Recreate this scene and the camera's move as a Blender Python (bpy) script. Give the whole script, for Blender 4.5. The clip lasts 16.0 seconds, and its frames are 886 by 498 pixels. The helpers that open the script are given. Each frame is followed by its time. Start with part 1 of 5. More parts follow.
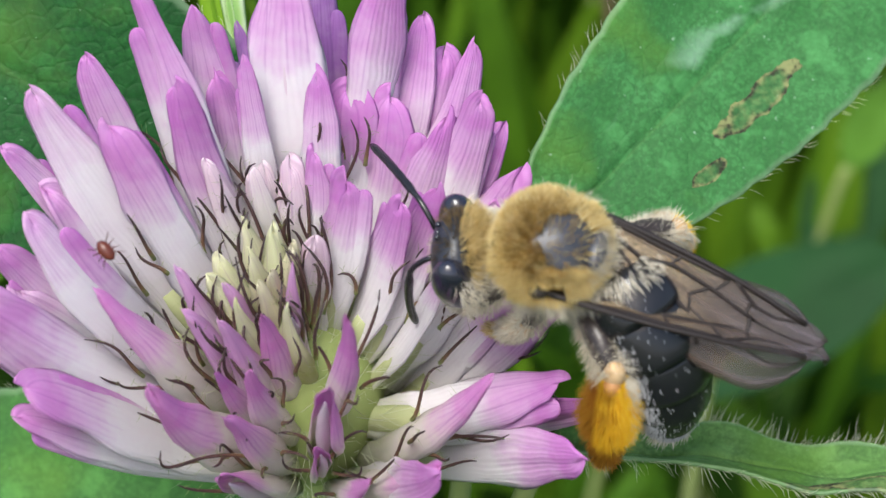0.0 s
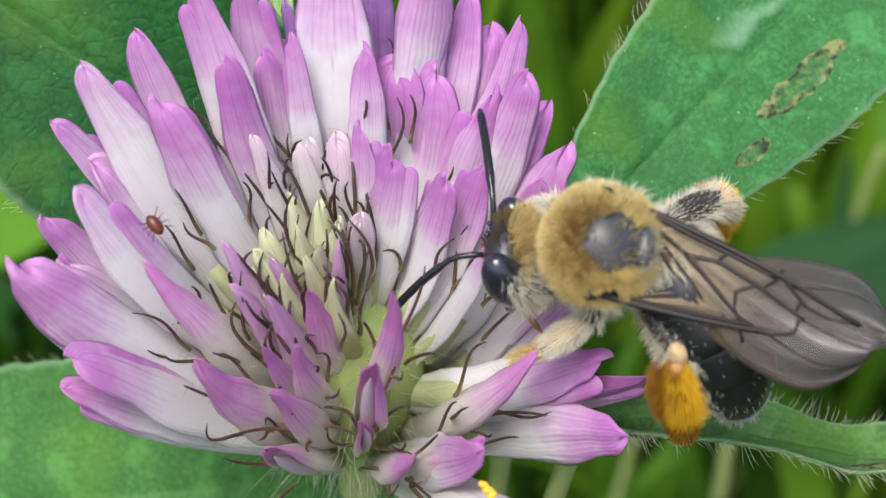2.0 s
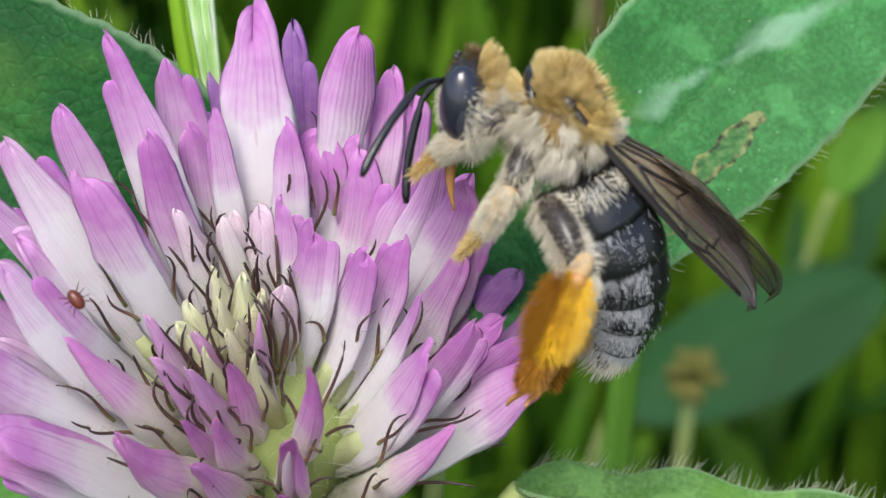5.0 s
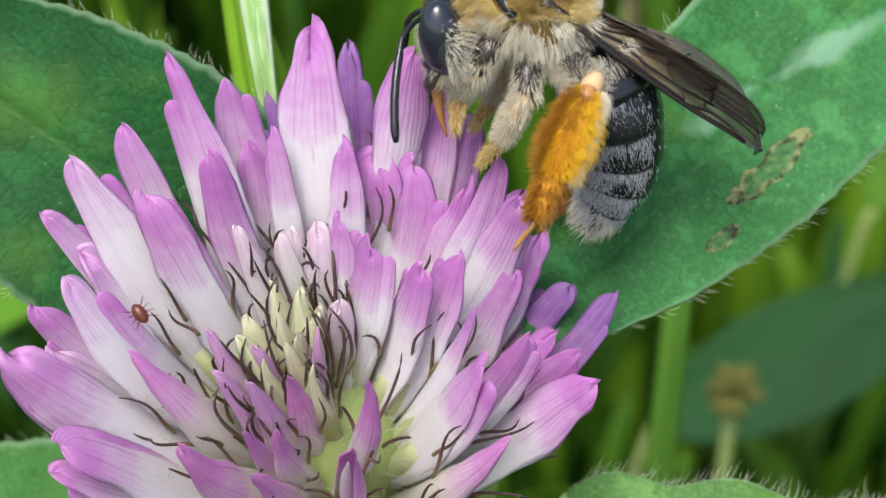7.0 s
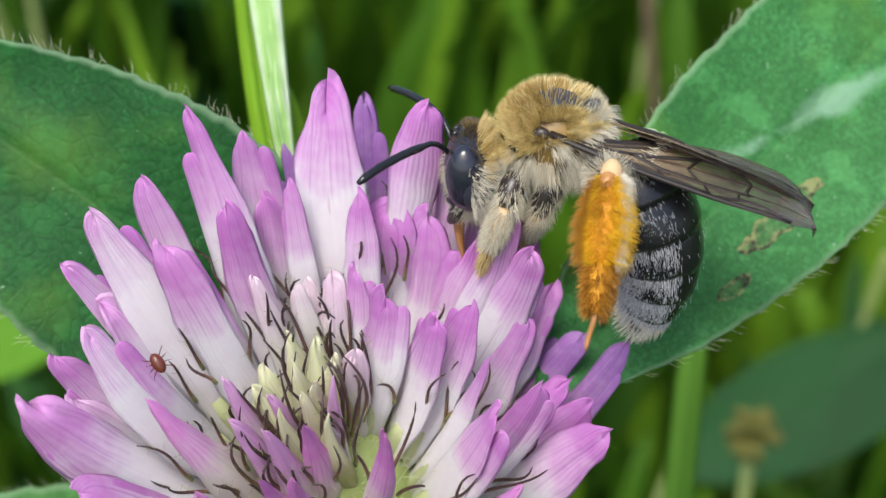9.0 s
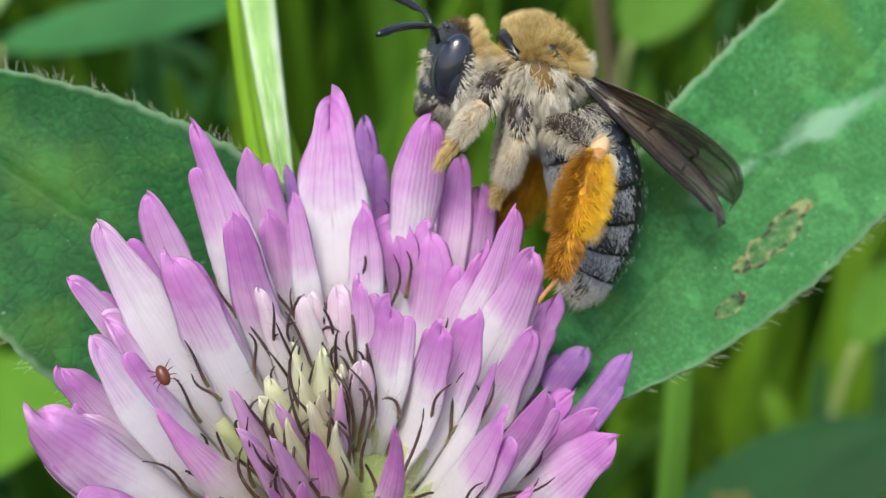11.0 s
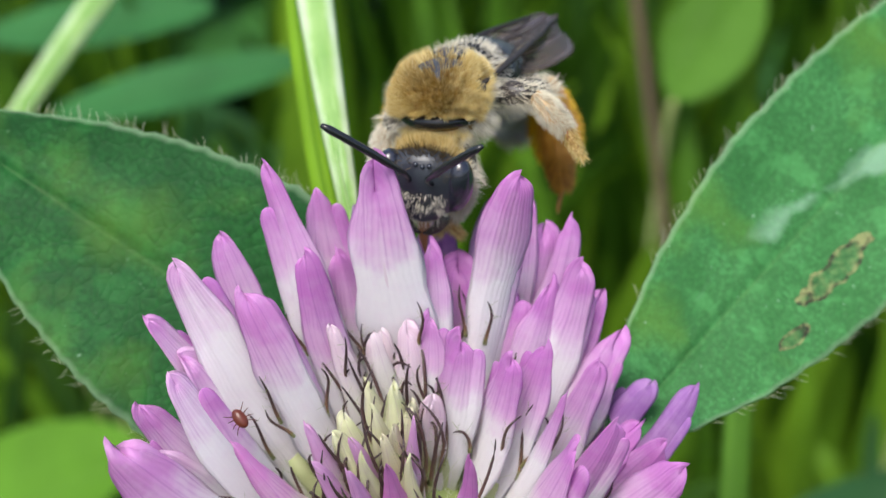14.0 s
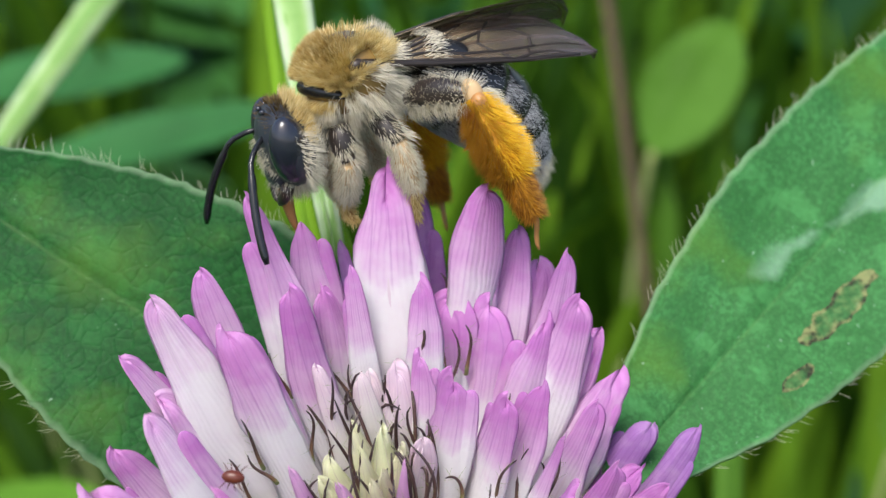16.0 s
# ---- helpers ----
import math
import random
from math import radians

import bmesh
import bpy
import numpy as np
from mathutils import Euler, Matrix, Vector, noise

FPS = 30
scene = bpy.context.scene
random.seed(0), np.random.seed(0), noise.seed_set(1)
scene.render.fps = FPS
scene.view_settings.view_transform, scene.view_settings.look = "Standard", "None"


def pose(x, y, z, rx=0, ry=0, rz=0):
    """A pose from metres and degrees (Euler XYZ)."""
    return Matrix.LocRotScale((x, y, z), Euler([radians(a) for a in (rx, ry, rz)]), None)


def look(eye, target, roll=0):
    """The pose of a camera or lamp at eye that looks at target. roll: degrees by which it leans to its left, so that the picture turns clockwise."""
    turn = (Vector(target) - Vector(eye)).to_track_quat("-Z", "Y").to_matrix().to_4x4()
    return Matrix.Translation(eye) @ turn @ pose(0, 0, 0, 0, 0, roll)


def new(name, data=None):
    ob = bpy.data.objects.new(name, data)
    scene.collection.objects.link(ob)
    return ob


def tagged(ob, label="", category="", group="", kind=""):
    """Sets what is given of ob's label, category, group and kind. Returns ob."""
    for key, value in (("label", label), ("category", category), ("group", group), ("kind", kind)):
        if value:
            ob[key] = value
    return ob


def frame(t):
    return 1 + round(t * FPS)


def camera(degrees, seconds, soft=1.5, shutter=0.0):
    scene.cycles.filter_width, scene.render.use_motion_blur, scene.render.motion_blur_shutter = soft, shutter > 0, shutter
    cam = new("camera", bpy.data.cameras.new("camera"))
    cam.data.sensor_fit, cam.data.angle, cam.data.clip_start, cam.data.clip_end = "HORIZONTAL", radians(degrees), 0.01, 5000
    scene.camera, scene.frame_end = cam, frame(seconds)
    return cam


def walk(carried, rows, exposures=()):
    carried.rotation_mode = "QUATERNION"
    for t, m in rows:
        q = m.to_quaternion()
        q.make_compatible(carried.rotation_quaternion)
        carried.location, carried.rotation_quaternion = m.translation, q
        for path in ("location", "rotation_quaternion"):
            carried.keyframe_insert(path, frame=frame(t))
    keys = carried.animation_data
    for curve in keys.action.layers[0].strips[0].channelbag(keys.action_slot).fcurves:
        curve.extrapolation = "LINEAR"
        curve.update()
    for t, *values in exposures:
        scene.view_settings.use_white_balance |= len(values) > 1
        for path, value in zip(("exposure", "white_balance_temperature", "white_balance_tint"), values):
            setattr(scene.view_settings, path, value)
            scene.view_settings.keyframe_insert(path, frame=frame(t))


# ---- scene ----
cam = camera(30, 16.0, soft=1.4)
cam.data.dof.use_dof, cam.data.dof.focus_distance, cam.data.dof.aperture_fstop = True, 0.0735, 50
PATH = [
    (0.0, pose(-0.00051, -0.05801, 0.24297, 51.18, -0.41, -1.13)),
    (0.5, pose(-0.00097, -0.05812, 0.24288, 51.05, -0.20, -0.46)),
    (1.0, pose(-0.00035, -0.05818, 0.24303, 50.34, -0.16, -0.29)),
    (1.5, pose(-0.00093, -0.05816, 0.24312, 49.82, -0.24, -0.12)),
    (2.0, pose(-0.00118, -0.05833, 0.24336, 50.31, -0.16, -0.02)),
    (2.5, pose(-0.00154, -0.05870, 0.24339, 50.27, 0.02, 0.21)),
    (3.0, pose(-0.00107, -0.05863, 0.24441, 51.17, -0.02, 0.36)),
    (3.5, pose(0.00219, -0.05887, 0.24513, 52.19, -0.05, -0.29)),
    (3.7, pose(0.00106, -0.05906, 0.24470, 52.42, -0.18, -0.50)),
    (5.8, pose(0.00096, -0.05730, 0.24574, 50.86, -0.93, -0.65)),
    (6.0, pose(0.00057, -0.05875, 0.24543, 51.37, -0.39, -0.08)),
    (6.5, pose(0.00074, -0.05854, 0.24620, 51.70, -0.17, 0.05)),
    (7.0, pose(0.00000, -0.05910, 0.24617, 52.00, -0.00, 0.00)),
    (7.5, pose(0.00032, -0.05931, 0.24739, 53.18, 0.02, -0.09)),
    (8.0, pose(0.00074, -0.05944, 0.24751, 53.94, 0.37, 0.77)),
    (8.5, pose(-0.00098, -0.05923, 0.24753, 53.39, -0.07, -0.08)),
    (9.0, pose(0.00038, -0.05954, 0.24720, 53.32, 0.48, 0.60)),
    (9.2, pose(0.00024, -0.05979, 0.24705, 53.13, 0.32, 0.53)),
    (11.3, pose(-0.00356, -0.06482, 0.24071, 60.24, 0.16, -2.02)),
    (11.5, pose(-0.00462, -0.06538, 0.23989, 60.99, 0.17, -2.40)),
    (12.0, pose(-0.00321, -0.06566, 0.24142, 60.56, 1.06, -1.71)),
    (12.5, pose(-0.00360, -0.06553, 0.24165, 61.10, 1.32, -0.92)),
    (13.0, pose(-0.00450, -0.06598, 0.24101, 61.50, 1.12, -0.93)),
    (13.5, pose(-0.00326, -0.06535, 0.24145, 60.83, 1.43, -0.31)),
    (14.0, pose(-0.00366, -0.06590, 0.24144, 61.22, 1.58, -0.66)),
    (14.5, pose(-0.00292, -0.06592, 0.24204, 60.69, 1.74, -0.43)),
    (15.0, pose(-0.00281, -0.06611, 0.24233, 60.80, 1.75, -0.11)),
    (15.5, pose(-0.00407, -0.06618, 0.24122, 62.24, 1.04, -0.64)),
    (16.0, pose(-0.00471, -0.06354, 0.23873, 63.44, 1.20, -1.70)),
]
walk(cam, PATH)

# ---- light: bright overcast sky over a meadow ----
world = bpy.data.worlds.new("overcast")
scene.world = world
world.use_nodes = True
wn = world.node_tree.nodes
sky = wn.new("ShaderNodeTexSky")
sky.sky_type, sky.sun_disc = "NISHITA", False
sky.sun_elevation, sky.sun_rotation = radians(58), radians(200)
sky.air_density, sky.dust_density = 1.0, 3.0
world.node_tree.links.new(sky.outputs[0], wn["Background"].inputs[0])
wn["Background"].inputs[1].default_value = 0.15
sun = new("sun", bpy.data.lights.new("sun", "SUN"))
sun.data.energy, sun.data.angle, sun.data.color = 2.4, radians(25), (1.0, 0.98, 0.93)
sun.matrix_world = look((-0.3, -0.5, 1.4), (0, 0, 0))
scene.view_settings.exposure = 0.58

# ---- the plant's own axes: x right, y up the picture's plane, z to the viewer; millimetres from the flower ----
TILT = radians(38)
HEIGHT = 0.2
AXES = Matrix(((1, 0, 0), (0, math.sin(TILT), -math.cos(TILT)), (0, math.cos(TILT), math.sin(TILT))))


def at(x, y, z):
    return AXES @ Vector((x, y, z)) * 0.001 + Vector((0, 0, HEIGHT))


def way(x, y, z):
    return (AXES @ Vector((x, y, z))).normalized()


# ---- materials ----
class Mat:
    """A node material with one principled surface."""

    def __init__(self, name, rough=0.6, **inputs):
        self.m = bpy.data.materials.new(name)
        self.m.use_nodes = True
        self.n, self.l = self.m.node_tree.nodes, self.m.node_tree.links
        self.b = self.n["Principled BSDF"]
        self.b.inputs["Roughness"].default_value = rough
        for key, value in inputs.items():
            self.b.inputs[key.replace("_", " ")].default_value = value

    def node(self, kind):
        return self.n.new("ShaderNode" + kind)

    def feed(self, socket, value):
        if hasattr(value, "is_linked"):
            self.l.new(value, socket)
        else:
            socket.default_value = value

    def math(self, op, a, b=0.0, clamp=False):
        x = self.node("Math")
        x.operation, x.use_clamp = op, clamp
        self.feed(x.inputs[0], a), self.feed(x.inputs[1], b)
        return x.outputs[0]

    def mix(self, fac, a, b, blend="MIX"):
        x = self.node("Mix")
        x.data_type, x.blend_type = "RGBA", blend
        self.feed(x.inputs[0], fac)
        for socket, value in ((x.inputs[6], a), (x.inputs[7], b)):
            self.feed(socket, (*value, 1) if isinstance(value, tuple) and len(value) == 3 else value)
        return x.outputs[2]

    def ramp(self, fac, *stops):
        x = self.node("ValToRGB")
        while len(x.color_ramp.elements) < len(stops):
            x.color_ramp.elements.new(0.5)
        for e, (p, c) in zip(x.color_ramp.elements, stops):
            e.position, e.color = p, ((c, c, c, 1) if isinstance(c, (int, float)) else (*c, 1))
        self.feed(x.inputs[0], fac)
        return x.outputs[0]

    def noise(self, scale, detail=3.0, coord="Object", stretch=None):
        c = self.coord(coord)
        if stretch:
            m = self.node("Mapping")
            m.inputs["Scale"].default_value = stretch
            self.l.new(c, m.inputs[0])
            c = m.outputs[0]
        x = self.node("TexNoise")
        x.inputs["Scale"].default_value, x.inputs["Detail"].default_value = scale, detail
        self.l.new(c, x.inputs["Vector"])
        return x.outputs[0]

    def cells(self, scale):
        """Distance to the nearest edge of a net of cells."""
        x = self.node("TexVoronoi")
        x.feature = "DISTANCE_TO_EDGE"
        x.inputs["Scale"].default_value = scale
        warp = self.node("VectorMath")
        warp.operation = "ADD"
        shake = self.node("TexNoise")
        shake.inputs["Scale"].default_value = scale * 0.8
        soft = self.node("VectorMath")
        soft.operation = "SCALE"
        soft.inputs["Scale"].default_value = 0.5 / scale
        self.l.new(self.coord(), shake.inputs["Vector"])
        self.l.new(shake.outputs["Color"], soft.inputs[0])
        self.l.new(self.coord(), warp.inputs[0])
        self.l.new(soft.outputs[0], warp.inputs[1])
        self.l.new(warp.outputs[0], x.inputs["Vector"])
        return x.outputs["Distance"]

    def coord(self, which="Object"):
        return self.node("TexCoord").outputs[which]

    def uv(self):
        s = self.node("SeparateXYZ")
        self.l.new(self.coord("UV"), s.inputs[0])
        return s.outputs[0], s.outputs[1]

    def random(self):
        return self.node("ObjectInfo").outputs["Random"]

    def island(self):
        return self.node("NewGeometry").outputs["Random Per Island"]

    def bump(self, height, strength=0.3, distance=0.0001):
        x = self.node("Bump")
        x.inputs["Strength"].default_value, x.inputs["Distance"].default_value = strength, distance
        self.feed(x.inputs["Height"], height)
        self.l.new(x.outputs[0], self.b.inputs["Normal"])

    def color(self, value):
        self.feed(self.b.inputs["Base Color"], (*value, 1) if isinstance(value, tuple) else value)
        return self

    def thin(self, value, share=0.3):
        """Lets part of the light through, as petals and leaves do."""
        t, x = self.node("BsdfTranslucent"), self.node("MixShader")
        self.feed(t.inputs[0], value)
        x.inputs[0].default_value = share
        self.l.new(self.b.outputs[0], x.inputs[1]), self.l.new(t.outputs[0], x.inputs[2])
        self.l.new(x.outputs[0], self.n["Material Output"].inputs[0])
        return self


def petal_material(name, tip, middle, foot, start, lines):
    s = Mat(name, 0.5)
    u, v = s.uv()
    shift = s.math("MULTIPLY", s.math("SUBTRACT", s.random(), 0.5), 0.20)
    wob = s.math("MULTIPLY", s.math("SUBTRACT", s.noise(650, 3), 0.5), 0.26)
    along = s.math("ADD", s.math("ADD", v, shift), wob)
    base = s.ramp(along, (0.0, (0.50, 0.52, 0.33)), (0.28, foot), (start - 0.13, foot), (start + 0.02, middle), (min(0.97, start + 0.19), tip))
    base = s.mix(s.math("MULTIPLY", s.math("FRACT", s.math("MULTIPLY", s.random(), 7.31)), 0.22), base, s.ramp(along, (start - 0.1, foot), (start + 0.25, tuple(c * k for c, k in zip(tip, (1.22, 1.75, 1.2))))))
    # fine veins that run lengthwise and fade to the foot
    wave = s.math("SINE", s.math("ADD", s.math("MULTIPLY", u, 78.0), s.math("MULTIPLY", s.noise(300, 3), 16.0)))
    vein = s.math("MULTIPLY", s.math("POWER", s.math("ADD", s.math("MULTIPLY", wave, 0.5), 0.5), 2.5), s.ramp(s.noise(520, 2), (0.36, 0.15), (0.62, 1.0)))
    band = s.ramp(along, (start - 0.12, 0.0), (start + 0.04, 1.0), (min(0.98, start + 0.16), 0.6), (1.0, 0.3))
    col = s.mix(s.math("MULTIPLY", s.math("MULTIPLY", vein, band), lines), base, tuple(c * k for c, k in zip(tip, (0.72, 0.5, 0.8))))
    col = s.mix(s.ramp(s.noise(1600, 3), (0.45, 0.0), (0.8, 0.22)), col, (0.80, 0.66, 0.78))
    strand = s.math("SINE", s.math("ADD", s.math("MULTIPLY", u, 24.0), s.math("MULTIPLY", s.random(), 40.0)))
    strand = s.math("MULTIPLY", s.ramp(strand, (0.90, 0.0), (1.0, 0.32)), s.ramp(along, (start - 0.16, 0.0), (start + 0.02, 1.0)))
    col = s.mix(strand, col, tuple(c * k for c, k in zip(tip, (0.60, 0.42, 0.70))))
    s.color(col).thin(col, 0.36)
    s.bump(s.math("ADD", s.math("ADD", s.math("MULTIPLY", wave, 0.22), s.noise(2500, 2)), s.math("MULTIPLY", s.noise(700, 4), 1.2)), 0.4, 0.00008)
    return s.m


PETAL = {
    "open": petal_material("clover_petal", (0.61, 0.22, 0.60), (0.74, 0.45, 0.72), (0.87, 0.84, 0.86), 0.715, 0.32),
    "long": petal_material("long_white_petal", (0.62, 0.25, 0.60), (0.77, 0.54, 0.75), (0.87, 0.84, 0.86), 0.805, 0.40),
    # darker copy of the open petal: shade on set-back florets put into colour
    "shaded": petal_material("shaded_petal", (0.40, 0.17, 0.50), (0.54, 0.30, 0.58), (0.72, 0.62, 0.68), 0.62, 0.3),
    "bud": petal_material("bud_petal", (0.70, 0.26, 0.63), (0.77, 0.50, 0.70), (0.80, 0.75, 0.70), 0.58, 0.40),
    "pink": petal_material("young_pink_petal", (0.70, 0.38, 0.66), (0.78, 0.58, 0.72), (0.80, 0.74, 0.68), 0.58, 0.3),
    "pale": petal_material("pale_petal", (0.80, 0.62, 0.73), (0.82, 0.72, 0.76), (0.77, 0.75, 0.70), 0.75, 0.2),
    "young": petal_material("cream_bud_petal", (0.78, 0.75, 0.52), (0.72, 0.70, 0.44), (0.48, 0.51, 0.20), 0.55, 0.1),
}
s = Mat("keel_petal", 0.5)
KEEL = s.color(s.mix(s.noise(600), (0.80, 0.72, 0.76), (0.74, 0.60, 0.70))).thin((0.8, 0.7, 0.75, 1), 0.35).m
s = Mat("calyx_tooth", 0.55)
u, v = s.uv()
CALYX = s.color(s.ramp(v, (0.0, (0.30, 0.38, 0.12)), (0.16, (0.20, 0.11, 0.06)), (0.45, (0.085, 0.042, 0.036)), (1.0, (0.034, 0.020, 0.024)))).m
s = Mat("calyx_tube", 0.6)
TUBE = s.color(s.mix(s.noise(700), (0.42, 0.48, 0.20), (0.58, 0.60, 0.36))).thin((0.5, 0.55, 0.25, 1), 0.25).m
s = Mat("receptacle_green", 0.7)
RECEPT = s.color(s.mix(s.noise(900), (0.22, 0.30, 0.08), (0.36, 0.42, 0.15))).m
s = Mat("ripe_anther", 0.7)
ANTHER = s.color(s.mix(s.noise(2500), (0.80, 0.34, 0.015), (0.88, 0.55, 0.05))).m
s = Mat("plant_hair", 0.4)
HAIR = s.color(s.mix(s.island(), (0.62, 0.66, 0.45), (0.85, 0.86, 0.72))).thin((0.7, 0.75, 0.5, 1), 0.5).m


def leaf_material(name, dark, light, yellow=0.5, chevron=0.0, bites=()):
    s = Mat(name, 0.6, Specular_IOR_Level=0.22)
    u, v = s.uv()
    side = s.math("ABSOLUTE", s.math("SUBTRACT", u, 0.5))
    # side veins leave the midrib in a slant
    slant = s.math("SUBTRACT", s.math("MULTIPLY", v, 44.0), s.math("MULTIPLY", side, 34.0))
    slant = s.math("ADD", slant, s.math("MULTIPLY", s.noise(180, 2), 1.1))
    ridge = s.math("POWER", s.math("ABSOLUTE", s.math("SINE", s.math("MULTIPLY", slant, math.pi))), 0.5)
    mid = s.math("SUBTRACT", 1.0, s.math("MULTIPLY", side, 70.0), clamp=True)
    tone = s.math("ADD", s.math("MULTIPLY", s.noise(330, 8), 0.95), s.math("MULTIPLY", ridge, 0.04))
    col = s.mix(s.ramp(tone, (0.38, 0.0), (0.66, 1.0)), dark, light)
    col = s.mix(s.ramp(s.noise(3800, 3), (0.42, 0.5), (0.6, 0.0)), col, tuple(x * 0.62 for x in dark))
    rib = s.math("SUBTRACT", 1.0, s.math("MULTIPLY", ridge, 3.2), clamp=True)
    col = s.mix(s.math("MULTIPLY", rib, 0.14), col, tuple(x * 1.5 for x in light))
    fine = s.math("ABSOLUTE", s.math("SUBTRACT", s.noise(1300, 3), 0.5))
    col = s.mix(s.ramp(fine, (0.0, 0.40), (0.04, 0.0)), col, tuple(x * 0.55 for x in dark))
    net, small = s.cells(1250), s.cells(2600)
    col = s.mix(s.ramp(net, (0.0, 0.16), (0.10, 0.0)), col, tuple(x * 0.55 for x in dark))
    col = s.mix(s.ramp(small, (0.0, 0.28), (0.12, 0.0)), col, tuple(x * 0.6 for x in dark))
    col = s.mix(s.ramp(s.noise(420, 3), (0.55, 0.0), (0.62, 0.35)), col, tuple(x * 1.35 for x in light))
    patch = s.ramp(s.noise(140, 5), (0.52, 0.0), (0.68, yellow))
    col = s.mix(patch, col, (0.125, 0.285, 0.03))
    col = s.mix(s.ramp(s.noise(2600, 2), (0.72, 0.0), (0.78, 0.6)), col, (0.34, 0.52, 0.36))
    if chevron:
        arm = s.math("ABSOLUTE", s.math("SUBTRACT", s.math("ADD", v, s.math("MULTIPLY", s.math("SUBTRACT", u, 0.5), 0.9)), chevron))
        arm = s.math("ADD", arm, s.math("MULTIPLY", s.math("SUBTRACT", s.noise(300, 5), 0.5), 0.30))
        mark = s.math("MULTIPLY", s.ramp(arm, (0.0, 0.75), (0.05, 0.0)), s.ramp(side, (0.08, 1.0), (0.2, 0.0)))
        col = s.mix(mark, col, (0.26, 0.46, 0.30))
    rough = 0.0
    for bu, bv, ru, rv in bites:
        q = s.math("ADD", s.math("POWER", s.math("DIVIDE", s.math("SUBTRACT", u, bu), ru), 2.0), s.math("POWER", s.math("DIVIDE", s.math("SUBTRACT", v, bv), rv), 2.0))
        q = s.math("ADD", q, s.math("MULTIPLY", s.math("SUBTRACT", s.noise(1100, 4), 0.5), 2.2))
        edge = s.math("MULTIPLY", s.ramp(q, (0.95, 1.0), (1.15, 0.0)), s.ramp(q, (0.25, 0.25), (0.7, 0.95)))
        col = s.mix(edge, col, s.mix(s.ramp(s.noise(2300, 3), (0.4, 0.0), (0.6, 1.0)), (0.035, 0.03, 0.02), (0.28, 0.30, 0.12)))
    col = s.mix(s.math("MULTIPLY", mid, 0.15), col, (0.20, 0.36, 0.12))
    col = s.mix(s.ramp(side, (0.470, 0.0), (0.494, 0.42)), col, (0.34, 0.50, 0.30))
    s.color(col).thin(col, 0.3)
    s.bump(s.math("ADD", s.math("ADD", s.math("MULTIPLY", ridge, 0.08), s.noise(1900, 5)), s.ramp(net, (0.0, 0.0), (0.15, 0.5))), 0.5, 0.00009)
    return s.m


LEAF_RIGHT = leaf_material("clover_leaf_light", (0.046, 0.205, 0.052), (0.080, 0.305, 0.090), 0.6, 0.46, ((0.27, 0.350, 0.060, 0.070), (0.165, 0.245, 0.040, 0.024)))
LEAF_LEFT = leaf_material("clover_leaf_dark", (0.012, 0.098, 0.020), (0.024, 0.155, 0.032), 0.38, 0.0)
LEAF_LOW = leaf_material("clover_leaf_low", (0.055, 0.20, 0.040), (0.10, 0.30, 0.065), 0.4)
LEAF_CURL = leaf_material("clover_leaf_curled", (0.095, 0.24, 0.055), (0.19, 0.38, 0.105), 0.6, 0.0, ((0.14, 0.72, 0.16, 0.15), (0.06, 0.55, 0.10, 0.04), (0.05, 0.12, 0.10, 0.04)))


def stuff_material(name, a, b, c):
    s = Mat(name, 0.65, Specular_IOR_Level=0.2)
    col = s.ramp(s.island(), (0.0, a), (0.55, b), (1.0, c))
    col = s.mix(s.ramp(s.noise(90, 3), (0.4, 0.0), (0.7, 0.6)), col, tuple(x * 0.55 for x in b))
    return s.color(col).thin(col, 0.3).m


GRASS = stuff_material("meadow_grass", (0.010, 0.040, 0.003), (0.060, 0.162, 0.006), (0.165, 0.32, 0.015))
MEADOW = stuff_material("meadow_leaf", (0.005, 0.034, 0.008), (0.018, 0.092, 0.018), (0.078, 0.240, 0.042))
s = Mat("soil_and_litter", 0.9)
SOIL = s.color(s.mix(s.noise(60, 6), (0.016, 0.036, 0.006), (0.045, 0.09, 0.016))).m
s = Mat("grass_stem_green", 0.5)
u, v = s.uv()
stripe = s.math("ADD", s.math("MULTIPLY", s.math("SINE", s.math("MULTIPLY", u, 19.0)), 0.26), s.math("ADD", s.math("MULTIPLY", s.noise(420, 3), 0.7), s.math("MULTIPLY", s.noise(140, 2), 0.5)))
STEM = s.color(s.ramp(stripe, (0.30, (0.13, 0.32, 0.035)), (0.60, (0.30, 0.50, 0.14)), (0.82, (0.50, 0.66, 0.36)), (1.0, (0.66, 0.76, 0.54)))).thin((0.4, 0.7, 0.2, 1), 0.25).m
HERB = stuff_material("herb_leaf_green", (0.072, 0.195, 0.014), (0.084, 0.215, 0.017), (0.098, 0.235, 0.020))
FARLEAF = stuff_material("far_leaf_green", (0.030, 0.150, 0.038), (0.042, 0.185, 0.048), (0.055, 0.220, 0.056))
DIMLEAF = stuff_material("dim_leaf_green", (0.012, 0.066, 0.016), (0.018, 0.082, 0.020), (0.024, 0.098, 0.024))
LIMELEAF = stuff_material("lime_leaf", (0.085, 0.245, 0.012), (0.108, 0.28, 0.015), (0.14, 0.33, 0.020))
LIME = stuff_material("lime_grass", (0.12, 0.29, 0.010), (0.17, 0.36, 0.012), (0.22, 0.42, 0.02))
s = Mat("red_stem", 0.6)
REDSTEM = s.color(s.mix(s.noise(200), (0.046, 0.028, 0.006), (0.066, 0.034, 0.008))).m


